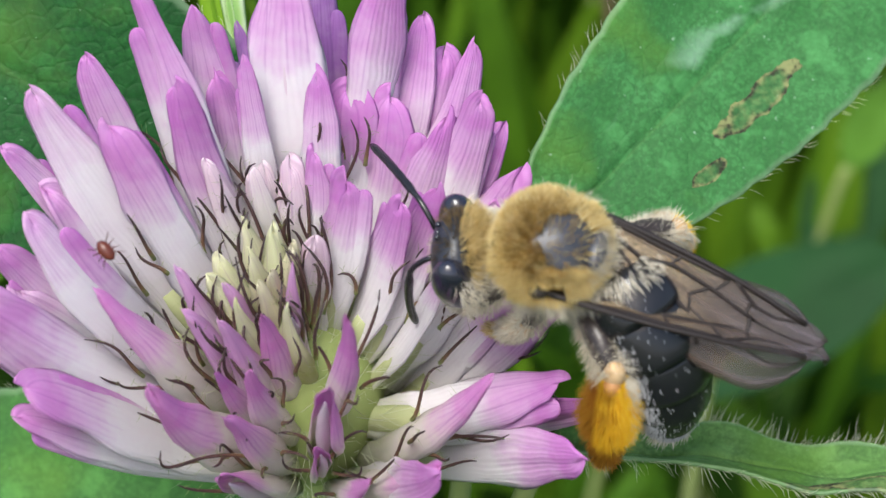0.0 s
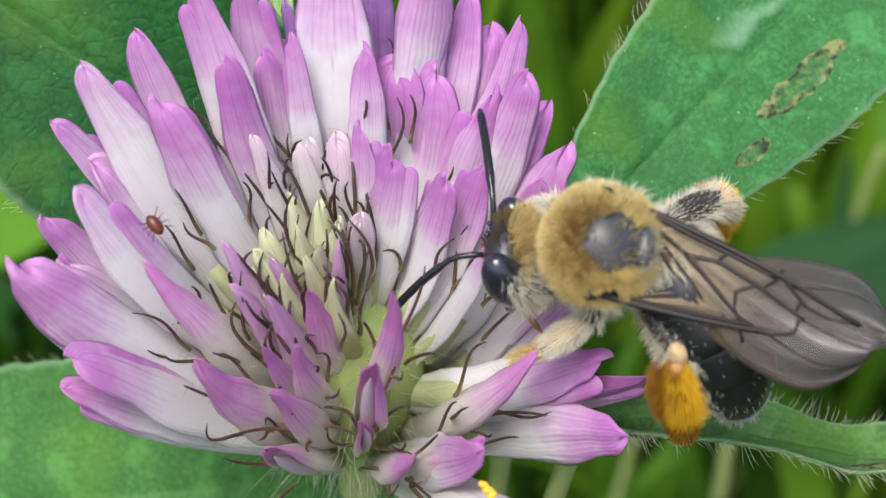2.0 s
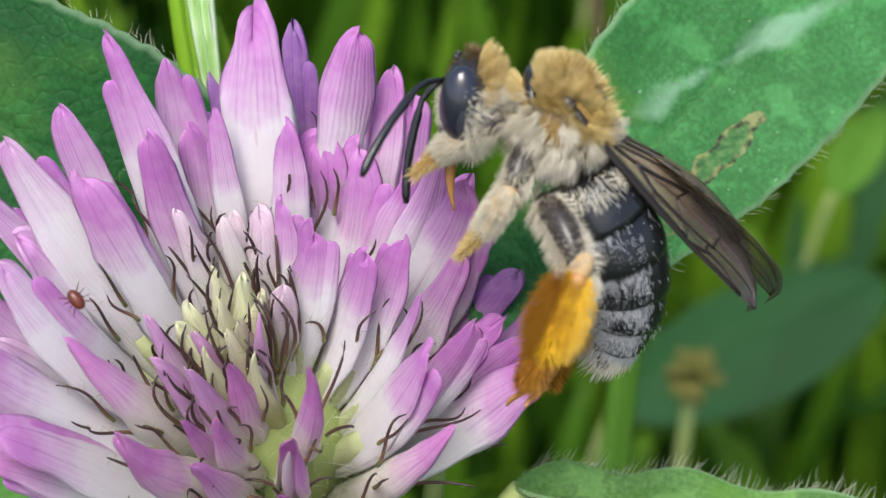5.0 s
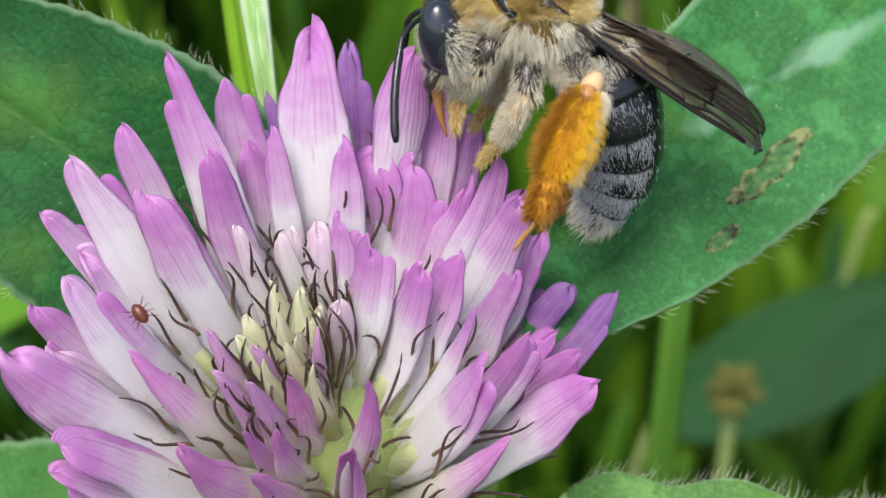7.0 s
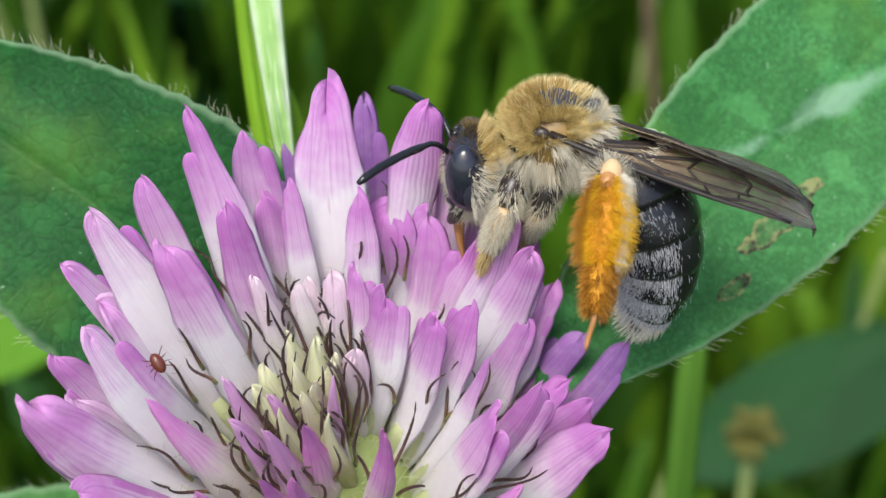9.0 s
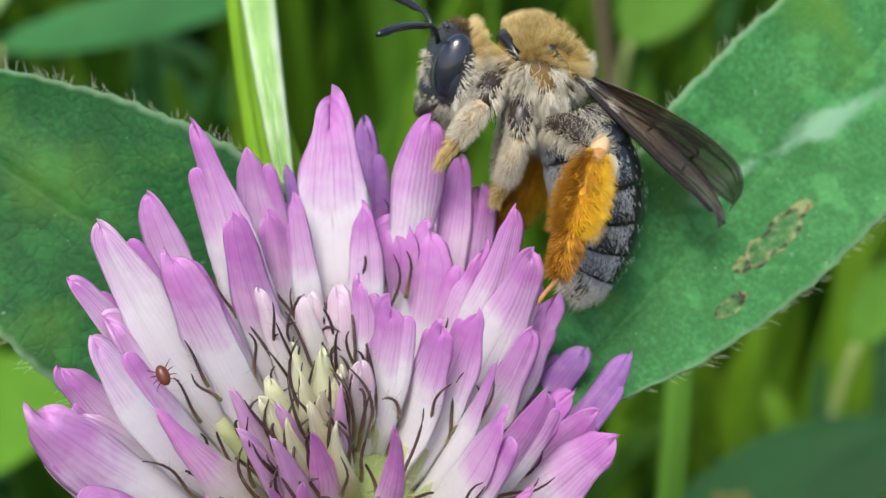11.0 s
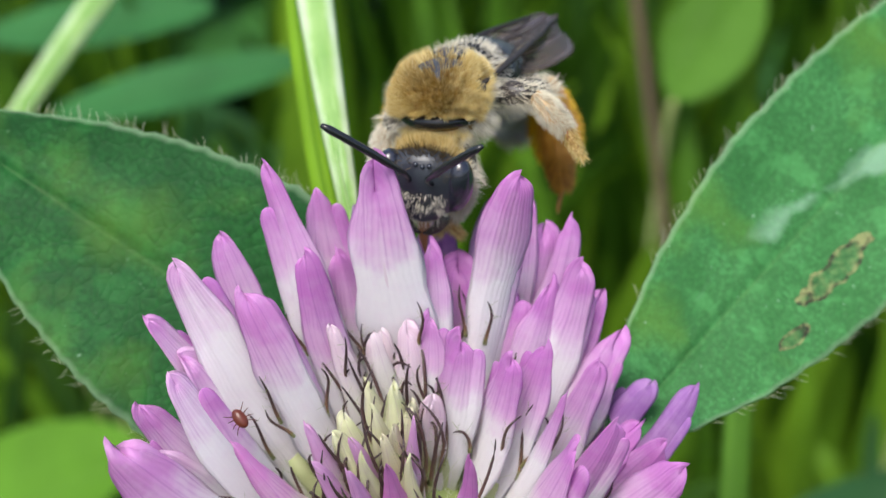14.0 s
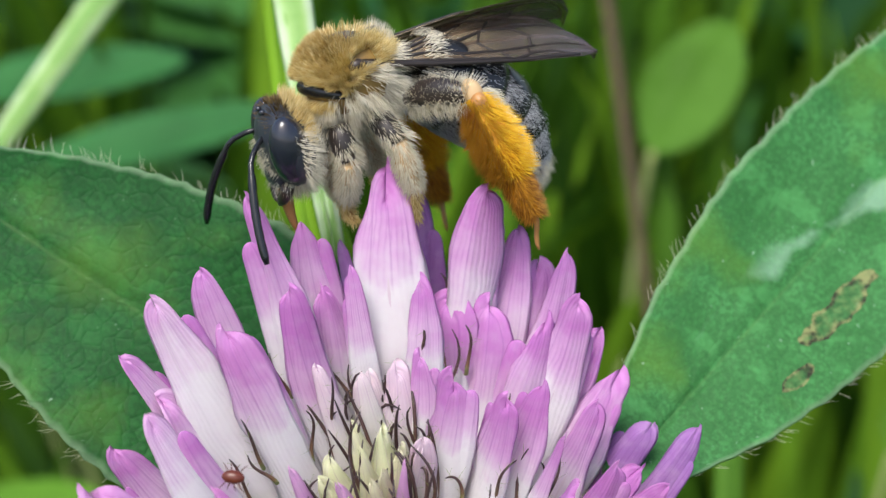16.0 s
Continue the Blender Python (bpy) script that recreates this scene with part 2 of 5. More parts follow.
# ---- mesh helpers ----
def finish(bm, name, material, smooth=True):
    me = bpy.data.meshes.new(name)
    bm.normal_update()
    bm.to_mesh(me)
    bm.free()
    me.materials.append(material)
    if smooth:
        me.shade_smooth()
    return me


def part(name, bm, material, parent, label="", kind="", smooth=True):
    """Links a bmesh, given in its parent's space, as one mesh object under a thing or a part."""
    ob = new(name, finish(bm, name, material, smooth))
    ob.parent = parent
    return tagged(ob, label, "", "", kind)


def empty(name, m, label, category, group="", kind=""):
    ob = new(name)
    ob.matrix_world = m
    ob.empty_display_size = 0.002
    return tagged(ob, label, category, group, kind)


def loft(bm, rings, closed=True, caps=(True, True), across=None, along=None):
    """Skins rings of points; u runs round or across, v along."""
    uv = bm.loops.layers.uv.verify()
    n, k = len(rings), len(rings[0])
    vs = [[bm.verts.new(p) for p in r] for r in rings]
    steps = k if closed else k - 1
    for i in range(n - 1):
        for j in range(steps):
            j2 = (j + 1) % k
            f = bm.faces.new((vs[i][j], vs[i][j2], vs[i + 1][j2], vs[i + 1][j]))
            us = (across[j], across[j2]) if across else (j / steps, (j + 1) / steps)
            for loop, c in zip(f.loops, ((us[0], i), (us[1], i), (us[1], i + 1), (us[0], i + 1))):
                loop[uv].uv = (c[0], along[c[1]] if along else c[1] / (n - 1))
    if closed:
        for on, ring, v in ((caps[0], vs[0][::-1], 0.0), (caps[1], vs[-1], 1.0)):
            if on:
                for loop in bm.faces.new(ring).loops:
                    loop[uv].uv = (0.5, v)
    return vs


def side_of(t, hint):
    s = t.cross(hint)
    if s.length < 1e-6:
        s = t.cross(Vector((0.3, 0.5, 0.8)))
    s.normalize()
    return s, s.cross(t).normalized()


def tube(bm, points, radii, sides=6, hint=Vector((0.2, 0.1, 1)), flat=1.0, caps=(True, True)):
    rings = []
    for i, p in enumerate(points):
        t = (points[min(i + 1, len(points) - 1)] - points[max(i - 1, 0)]).normalized()
        s, n = side_of(t, hint)
        r = radii[i] if hasattr(radii, "__len__") else radii
        rings.append([p + s * math.cos(a) * r + n * math.sin(a) * r * flat for a in (2 * math.pi * j / sides for j in range(sides))])
    return loft(bm, rings, True, caps)


def bezier(a, b, c, d, n):
    """n: how many points, or the places from 0 to 1."""
    out = []
    for t in n if hasattr(n, "__len__") else [i / (n - 1) for i in range(n)]:
        out.append(a * (1 - t) ** 3 + b * (3 * t * (1 - t) ** 2) + c * (3 * t * t * (1 - t)) + d * t ** 3)
    return out


def spike(bm, root, tip, width, bend=None):
    """One hair: a bent three-sided spike."""
    d = tip - root
    s, n = side_of(d.normalized(), Vector((0.31, 0.2, 0.93)))
    mid = root + d * 0.55 + (bend if bend else Vector())
    a = [bm.verts.new(root + (s * math.cos(q) + n * math.sin(q)) * width) for q in (0, 2.1, 4.2)]
    b = [bm.verts.new(mid + (s * math.cos(q) + n * math.sin(q)) * width * 0.75) for q in (0, 2.1, 4.2)]
    t = bm.verts.new(tip)
    for i in range(3):
        j = (i + 1) % 3
        bm.faces.new((a[i], a[j], b[j], b[i]))
        bm.faces.new((b[i], b[j], t))


def ellipsoid(bm, centre, radii, turn=Matrix.Identity(3), rings=14, sides=20, shape=None):
    """shape(unit) may push a unit-sphere point in or out."""
    rows = []
    for i in range(rings + 1):
        th = math.pi * (0.02 + 0.96 * i / rings)
        row = []
        for j in range(sides):
            ph = 2 * math.pi * j / sides
            p = Vector((-math.cos(th), math.sin(th) * math.cos(ph), math.sin(th) * math.sin(ph)))
            k = shape(p) if shape else 1.0
            row.append(centre + turn @ Vector((p.x * radii[0] * k, p.y * radii[1] * k, p.z * radii[2] * k)))
        rows.append(row)
    return loft(bm, rows)


rng = random.Random(7)


def jit(k):
    return Vector((rng.uniform(-k, k), rng.uniform(-k, k), rng.uniform(-k, k)))


# ---- ground ----
bm = bmesh.new()
bmesh.ops.create_grid(bm, x_segments=60, y_segments=60, size=30)
for v in bm.verts:
    v.co.z = noise.noise(v.co * 0.7) * 0.01
ground = new("ground", finish(bm, "ground", SOIL))
tagged(ground, "dark soil and plant litter under the meadow", "ground", "", "structure")

# ---- the clover flower ----
HUB = Vector((-5.3, -11.5, -8.0))
AXIS = Vector((-0.03, 0.75, 0.66)).normalized()
clover = empty("clover_flower", Matrix.Translation(at(*HUB)), "pink and white red-clover flower head with dark bristles", "flower")
INTO = clover.matrix_world.inverted()
UPWARD = Vector((0, math.cos(TILT), math.sin(TILT)))


def loc(p):
    """From the plant's millimetres into the flower's space."""
    return INTO @ at(*p)


STEPS = [1 - (1 - i / 21) ** 1.7 for i in range(22)]


def petal_width(s, kind):
    """Half the width along a petal: full at the foot and middle, drawn in to the tip."""
    if kind in ("bud", "pink", "young"):
        knots, blunt = ((0.0, 0.66), (0.30, 0.98), (0.46, 1.0), (0.64, 0.78), (0.84, 0.44), (1.0, 0.22)), 0.94
    else:
        knots, blunt = ((0.0, 0.62), (0.28, 0.90), (0.52, 1.0), (0.68, 0.90), (0.82, 0.72), (0.93, 0.55), (1.0, 0.48)), 0.94
    w = float(np.interp(s, [k[0] for k in knots], [k[1] for k in knots]))
    return w * math.sqrt(max(0.0, 1 - ((s - blunt) / (1 - blunt)) ** 2)) if s > blunt else w


def floret(x, y, z, width, kind):
    """One floret from the receptacle to its tip: tube and keel, folded standard petal, calyx with bristles."""
    tip = Vector((x, y, z))
    d = tip - HUB
    rise = d.dot(AXIS)
    out = d - AXIS * rise
    lift = max(-1.0, min(7.0, rise * 0.45 - out.length * 0.42))
    foot = HUB + AXIS * lift + out.normalized() * min(3.4, out.length * 0.34)
    span = (tip - foot).length
    head = (tip - foot).normalized()
    start = (head + out.normalized() * 0.25 * (1 if out.length > 4 else 0) + jit(0.08)).normalized()
    end = (head * 1.0 + AXIS * (0.22 if kind in ("open", "shaded") else 0.12) + jit(0.20)).normalized()
    spine = bezier(foot, foot + start * span * 0.35, tip - end * span * 0.33, tip, STEPS)
    face = (AXIS * 0.55 + Vector((0, 0.05, 1)) * 0.9 + jit(0.22)).normalized()
    half = width * rng.uniform(0.53, 0.61)
    blade = rng.uniform(0.88, 1.38) if kind in ("open", "shaded") else 1.0
    lean, roll = rng.uniform(-0.9, 0.9), rng.uniform(-0.3, 0.3)
    open_deg = {"open": rng.uniform(66, 98), "shaded": rng.uniform(66, 98), "bud": 128, "pink": 128, "pale": 110, "young": 120}[kind]
    twist = rng.uniform(-0.55, 0.55)
    thick = 0.075
    flatness, fold = rng.uniform(0.28, 0.50), rng.uniform(0.0, 0.9)
    rings, keel = [], []
    count = 11
    seed = jit(50)
    wave = rng.uniform(0.3, 1.0)
    notch = rng.uniform(0.0, 0.09)
    flare = (0.06 + 0.22 * math.sin(seed.x * 3)) * (1 if kind in ("open", "shaded", "pale") else 0.3)
    for i, p in enumerate(spine):
        s = STEPS[i]
        t = (spine[min(i + 1, 21)] - spine[max(i - 1, 0)]).normalized()
        sd, nm = side_of(t, Matrix.Rotation(twist * s * s, 3, t) @ face)
        w = max(0.02, half * petal_width(s, kind) * (1 + (blade - 1) * max(0.0, min(1.0, (s - 0.5) / 0.3))) * (1 + flare * max(0.0, min(1.0, (s - 0.62) / 0.25))))
        deep = w * (flatness if kind in ("open", "shaded", "pale") else 0.72)
        arc = radians(open_deg) * (1.0 - 0.30 * s ** 3)
        outer, inner = [], []
        for j in range(count):
            q = -1 + 2 * j / (count - 1)
            a = q * arc
            crease = 1.0 + fold * (0.45 - abs(q - roll * s)) - 0.30 * math.exp(-((q - roll * s - 0.22) / 0.09) ** 2) * (0.2 + s) - 0.16 * math.exp(-((abs(q - 0.1 * lean) - 0.48) / 0.10) ** 2) + 0.10 * noise.noise(seed + Vector((q * 5, s * 3, 7)))
            edge = 1 + 0.10 * lean * q * s + 0.34 * wave * noise.noise(seed + Vector((q * 1.6, s * 4.5, 0))) + 0.07 * abs(q) * math.sin(s * 21 + q * 4 + seed.x)
            back = t * (-notch * half * 6 * math.exp(-(q / 0.25) ** 2) * max(0.0, (s - 0.93) / 0.07))
            back += t * (half * 0.95 * noise.noise(seed + Vector((q * 2.1, 3, 0))) * max(0.0, (s - 0.80) / 0.20))
            pos = p + sd * math.sin(a) / math.sin(min(arc, math.pi / 2)) * w * edge + nm * (math.cos(a) * crease) * deep + back
            outer.append(pos)
            inn = (p - pos).normalized() * min(thick, w * 0.4)
            inner.append(pos + inn)
        rings.append([loc(q) for q in outer + inner[::-1]])
        if s < 0.86:
            kw = w * 0.38 * (1 if s < 0.7 else 1 - (s - 0.7) / 0.2)
            keel.append((p - nm * deep * 0.2, max(0.05, kw)))
    # a wing petal that peeps out beside the standard
    lobe = []
    if kind in ("open", "shaded") and rng.random() < 0.75:
        aside = rng.choice((-1, 1)) * rng.uniform(0.45, 0.8)
        short = rng.uniform(0.05, 0.12)
        for i, p in enumerate(spine):
            s = STEPS[i]
            t = (spine[min(i + 1, 21)] - spine[max(i - 1, 0)]).normalized()
            sd, nm = side_of(t, face)
            w = max(0.02, half * 0.72 * petal_width(s, kind))
            c = p + sd * aside * half * (0.3 + 0.7 * s) - t * short * span * s * s - nm * w * 0.16
            row = [c + sd * math.cos(a) * w + nm * math.sin(a) * w * (0.42 if math.sin(a) > 0 else 0.15) for a in (2 * math.pi * j / 14 for j in range(14))]
            lobe.append([loc(q) for q in row])
    bm = bmesh.new()
    tube(bm, [loc(p) for p, r in keel], [r * 0.001 for p, r in keel], 9, AXES @ face)
    body = part("floret", bm, KEEL, clover)
    bm = bmesh.new()
    us = [j / (count - 1) for j in range(count)]
    loft(bm, rings, True, (True, True), us + us[::-1], STEPS)
    hue = "long" if kind == "open" and x < -12 and y < 4.5 else kind
    part("standard_petal", bm, PETAL[hue], body, "pink petal" if kind not in ("young", "pale") else "pale petal")
    if lobe:
        bm = bmesh.new()
        loft(bm, lobe, True, (True, True), None, STEPS)
        part("wing_petal", bm, PETAL[kind], body, "pink petal")
    # calyx: a short tube and five bristles
    bm = bmesh.new()
    k = 5
    tube(bm, [loc(p) for p in spine[:k]], [0.001 * half * c for c in (0.44, 0.52, 0.55, 0.52, 0.44, 0.36)[:k]], 9)
    part("calyx", bm, TUBE, body)
    rim = spine[6]
    t = (spine[7] - spine[5]).normalized()
    sd, nm = side_of(t, face)
    bm = bmesh.new()
    turn0 = rng.uniform(0, 6.3)
    inner = kind in ("young", "pale", "pink")
    for b in range(5):
        if rng.random() < {"open": 0.6, "shaded": 0.6, "young": 0.42, "pink": 0.12, "pale": 0.15}.get(kind, 0.18):
            continue
        a = turn0 + b * 2 * math.pi / 5
        r = sd * math.cos(a) + nm * math.sin(a)
        ln = rng.uniform(2.4, 4.4) * (1.2 if b == 0 else 1.0)
        p0 = rim + r * half * 0.9
        p3 = p0 + t * ln * 0.85 + r * ln * rng.uniform(0.12, 0.45) + jit(0.5)
        mid = p0 + t * ln * 0.6 + r * ln * 0.35 + jit(0.2)
        if inner:
            # bristles of the young florets rise and arch over the middle of the head
            inward = HUB + AXIS * (p0 - HUB).dot(AXIS) - p0
            far = min(1.0, inward.length / 2.2)
            inward = inward.normalized() * far
            ln = rng.uniform(3.4, 5.6)
            mid = p0 + t * ln * 0.70 - inward * ln * rng.uniform(0.05, 0.22) + jit(0.5)
            p3 = p0 + t * ln * rng.uniform(0.78, 1.0) + inward * ln * rng.uniform(-0.08, 0.40) + jit(0.8)
        pts = bezier(p0, p0 + t * ln * 0.35 + r * ln * 0.05, mid, p3 + AXIS * rng.uniform(-0.4, 0.4), 10)
        tube(bm, [loc(p) for p in pts], [0.001 * x * (1.05 if inner else 0.9) for x in (0.125, 0.112, 0.10, 0.095, 0.088, 0.084, 0.08, 0.07, 0.055, 0.025)], 5)
        for h in range(8):
            c = pts[1 + h]
            spike(bm, loc(c), loc(c + jit(0.5) + t * 0.25), 0.000010)
    if len(bm.verts):
        part("bristle", bm, CALYX, body, "dark brown calyx bristles", "stuff")
    else:
        bm.free()
    return body, foot, tip


floret(-11.9, 8.1, 2.4, 2.28, "open")
floret(-9.8, 7.6, 0.5, 1.99, "open")
floret(-8.2, 7.2, -2.0, 1.58, "shaded")
parted_a = floret(-5.9, 9.3, 1.2, 3.30, "open")
parted_b = floret(-1.3, 8.8, 1.2, 1.75, "open")
floret(0.1, 7.2, -1.5, 1.88, "open")
side_a = floret(2.3, 5.9, -1.5, 2.09, "open")
side_b = floret(2.6, 3.6, 0.5, 2.16, "open")
floret(4.4, 0.5, -1.5, 2.09, "open")
floret(6.0, -1.7, -2.5, 1.91, "shaded")
floret(7.9, -2.1, -1.4, 1.51, "shaded")
low_a = floret(6.8, -6.0, 1.4, 2.21, "open")
floret(-0.9, -0.8, 2.4, 1.86, "open")
floret(0.7, -0.2, 2.0, 1.80, "open")
floret(1.5, -2.5, 3.0, 1.03, "open")
low_b = floret(1.9, -4.8, 3.2, 2.16, "open")
low_c = floret(3.8, -3.8, 2.0, 1.80, "open")
floret(-3.2, 0.2, 2.0, 1.85, "open")
floret(-4.6, 1.4, 1.0, 1.57, "open")
floret(-4.5, 4.8, 1.0, 1.47, "open")
floret(-10.2, 4.1, 3.0, 1.62, "open")
floret(-7.6, 5.4, 1.0, 1.16, "open")
floret(-13.0, 2.4, 3.4, 1.81, "open")
floret(-14.3, 5.4, 1.0, 1.57, "open")
floret(-16.1, 3.8, 3.3, 2.25, "open")
floret(-17.5, 1.4, 2.0, 2.10, "open")
floret(-16.0, -1.6, 4.0, 2.14, "open")
floret(-17.7, -2.6, 3.0, 2.07, "open")
floret(-18.4, -4.5, 4.8, 2.40, "open")
floret(-13.5, -4.3, 4.2, 1.84, "bud")
floret(-9.2, 1.0, 1.5, 1.26, "pale")
floret(-7.3, 0.6, 0.5, 1.58, "pale")
floret(-5.7, 0.9, 0.3, 1.58, "pale")
floret(-4.5, 9.4, -3.0, 2.13, "shaded")
floret(-1.0, 7.9, -2.5, 2.33, "open")
floret(1.1, 6.1, -2.5, 2.12, "open")
floret(3.7, 2.6, -1.8, 2.10, "open")
floret(3.3, -0.9, -0.5, 2.06, "open")
floret(1.2, 3.1, -0.5, 2.37, "open")
floret(-15.5, 2.1, 0.0, 2.05, "open")
floret(-11.9, 5.7, -0.8, 1.81, "open")
floret(-9.0, 4.9, -1.0, 1.82, "open")
floret(-6.5, 5.3, -2.0, 1.95, "open")
floret(-3.2, 4.7, -1.5, 2.41, "open")
floret(-1.3, 4.2, -1.0, 2.34, "open")
floret(5.1, -3.8, -1.0, 1.82, "open")
floret(6.0, -4.9, -0.5, 1.81, "open")
floret(-16.2, -0.2, 1.0, 2.12, "open")
floret(-17.3, -4.4, 2.0, 2.25, "open")
floret(-18.4, -7.0, 2.5, 2.08, "open")
floret(-17.2, -9.8, 2.5, 2.08, "open")
floret(-16.4, -8.4, 4.0, 2.18, "open")
floret(-11.0, -8.4, 5.5, 2.09, "bud")
floret(-10.3, -3.6, 2.5, 1.39, "pink")
floret(-10.0, -5.3, 3.2, 1.62, "pink")
floret(-8.4, -5.8, 3.6, 1.51, "pink")
floret(-8.3, -4.3, 2.4, 1.24, "pink")
floret(-6.7, -5.6, 3.4, 1.27, "bud")
floret(-5.4, -3.5, 3.0, 1.23, "pink")
floret(-7.0, -7.7, 5.0, 1.44, "bud")
floret(-4.6, -2.3, 1.0, 1.47, "pale")
floret(-3.0, -5.5, 7.0, 1.49, "bud")
floret(-3.8, -8.3, 7.3, 1.53, "bud")
floret(-8.6, -7.8, 4.4, 1.30, "bud")
floret(-8.1, -9.6, 5.0, 1.48, "bud")
floret(-8.4, -12.2, 4.0, 1.89, "bud")
floret(-4.4, -10.9, 5.0, 1.05, "bud")
floret(-2.2, -12.1, 6.5, 1.45, "bud")
floret(0.6, -11.7, 5.0, 2.15, "bud")
floret(2.8, -8.1, 4.5, 1.69, "bud")
floret(0.6, -11.9, 5.6, 2.10, "open")
floret(-7.7, -1.6, 1.2, 1.88, "young")
floret(-6.4, -2.0, 1.3, 1.99, "young")
floret(-8.7, -3.0, 1.2, 2.27, "young")
floret(-7.3, -3.0, 2.2, 1.60, "young")
floret(-6.4, -3.7, 2.4, 1.48, "young")
floret(-6.9, -4.2, 2.6, 1.39, "young")
floret(-5.6, -2.6, 1.0, 2.08, "young")
floret(-9.1, -4.0, 1.5, 2.17, "young")
floret(-7.8, -4.9, 2.5, 1.58, "young")
floret(-5.6, -5.2, 2.8, 1.67, "young")
floret(-4.7, -2.5, 0.8, 1.42, "pale")
floret(-6.9, 0.7, -0.5, 1.55, "pale")
floret(-9.1, 0.8, 0.5, 1.27, "pale")

# ripe anthers in the mouth of a low floret, on its white lower petals
floret(1.5, -14.4, 6.2, 2.5, "pale")
for k in range(3):
    bm = bmesh.new()
    ellipsoid(bm, Vector((0.60 + 0.16 * k, -13.11 - 0.2 * k, 6.9 + 0.08 * k)), (0.24, 0.15, 0.14), Matrix.Rotation(0.5 * k - 0.4, 3, "Z"), 8, 10)
    for v in bm.verts:
        v.co = loc(v.co)
    part("anther", bm, ANTHER, clover, "orange-yellow anther")

bm = bmesh.new()
turn = AXIS.to_track_quat("X", "Z").to_matrix()
ellipsoid(bm, HUB + AXIS * 2.2, (5.2, 3.6, 3.6), turn)
for v in bm.verts:
    v.co = loc(v.co)
part("receptacle", bm, RECEPT, clover, "green hairy flower base")
bm = bmesh.new()
for i in range(900):
    d = Vector((rng.gauss(0, 1), rng.gauss(0, 1), rng.gauss(0, 1))).normalized()
    p = HUB + AXIS * 2.2 + turn @ Vector((d.x * 5.4, d.y * 4.4, d.z * 4.4))
    spike(bm, loc(p), loc(p + turn @ d * rng.uniform(1.0, 3.0) + jit(1.0)), 0.000016, jit(0.0003))
part("hair", bm, HAIR, clover, "fine pale plant hairs", "stuff")
bm = bmesh.new()
stalk = bezier(HUB - AXIS * 1.5, HUB - AXIS * 16, HUB - AXIS * 12 - UPWARD * 60, HUB - UPWARD * (194 + HUB.dot(UPWARD)) - AXIS * 18, 22)
tube(bm, [loc(p) for p in stalk], [0.0012] * 22, 8)
part("flower_stalk", bm, RECEPT, clover, "green hairy stalk")


def pressed(which, x, y, z):
    """The pose of a floret whose tip is pushed to another place."""
    body, foot, tip = which
    turn = (AXES @ (tip - foot)).rotation_difference(AXES @ (Vector((x, y, z)) - foot)).to_matrix().to_4x4()
    o = Matrix.Translation(loc(foot))
    return o @ turn @ o.inverted()


# ---- clover leaves ----
rng = random.Random(19)
def leaf(name, label, base, along, normal, length, half, material, peak=0.4, curl=0.0, cup=0.15, hairs=200, sag=0.0, category="leaf", blunt=0.55, ruffle=0.0, shag=1.0):
    """A leaflet as a bowed sheet with ribs, hairs on its margin and a stalk; all in the plant's millimetres."""
    base, a = Vector(base), Vector(along).normalized()
    n = Vector(normal)
    n = (n - a * n.dot(a)).normalized()
    sd = n.cross(a)
    thing = empty(name, Matrix.Translation(at(*base)), label, category, "clover leaves")
    into = thing.matrix_world.inverted()
    nu, nv = 28, 64

    def place(u, v):
        s = v
        g = s / peak * 0.5 if s < peak else 0.5 + (s - peak) / (1 - peak) * 0.5
        w = half * max(0.0, math.sin(math.pi * g)) ** blunt
        q = u * 2 - 1
        rib = 0.004 * abs(math.sin((v * 34 - abs(q) * 8.5) * math.pi)) ** 0.6
        lift = cup * half * (q * q) * (w / half) + rib + curl * q * w - sag * length * s * s
        lift += ruffle * noise.noise(Vector((q * 0.7 + 9, v * 6, 4.2)))
        lift += 0.35 * noise.noise(Vector((q * 1.6, v * 5, half))) - 0.25 * math.exp(-(q / 0.05) ** 2)
        rag = 1 + 0.012 * math.sin(v * 260) + 0.03 * noise.noise(Vector((v * 14, q, length)))
        return base + a * (s * length + 0.10 * length * (w / half) * (1 - abs(q)) * 0.2) + sd * (q * w * rag) + n * lift

    bm = bmesh.new()
    rings = [[into @ at(*place(j / nu, 0.004 + 0.992 * i / nv)) for j in range(nu + 1)] for i in range(nv + 1)]
    loft(bm, rings, False)
    blade = part("blade", bm, material, thing)
    sol = blade.modifiers.new("thickness", "SOLIDIFY")
    sol.thickness, sol.offset = 0.00018, -1
    bm = bmesh.new()
    for i in range(hairs):
        v = (i + rng.random()) / hairs
        u = rng.choice((0.0, 1.0))
        p = place(u, max(0.01, v))
        o = sd * (2 * u - 1)
        tip = p + (o * rng.uniform(0.12, 0.75) + a * rng.uniform(0.1, 0.7) / shag + n * rng.uniform(-0.15, 0.3)) * shag
        spike(bm, into @ at(*p), into @ at(*tip), 0.000016, jit(0.0001))
    part("marginal_hair", bm, HAIR, thing, "fine pale hairs along the margin", "stuff")
    bm = bmesh.new()
    low = base - UPWARD * (199 + base.dot(UPWARD))
    pts = bezier(base + a * 0.3, base - a * 3 - n * 3, base - a * 5 - n * 6 - UPWARD * 30, low + Vector((-0.6 * base.x, 0, 0)), 16)
    tube(bm, [into @ at(*p) for p in pts], [0.00055] * 16, 6)
    part("leaf_stalk", bm, RECEPT, thing)
    return thing


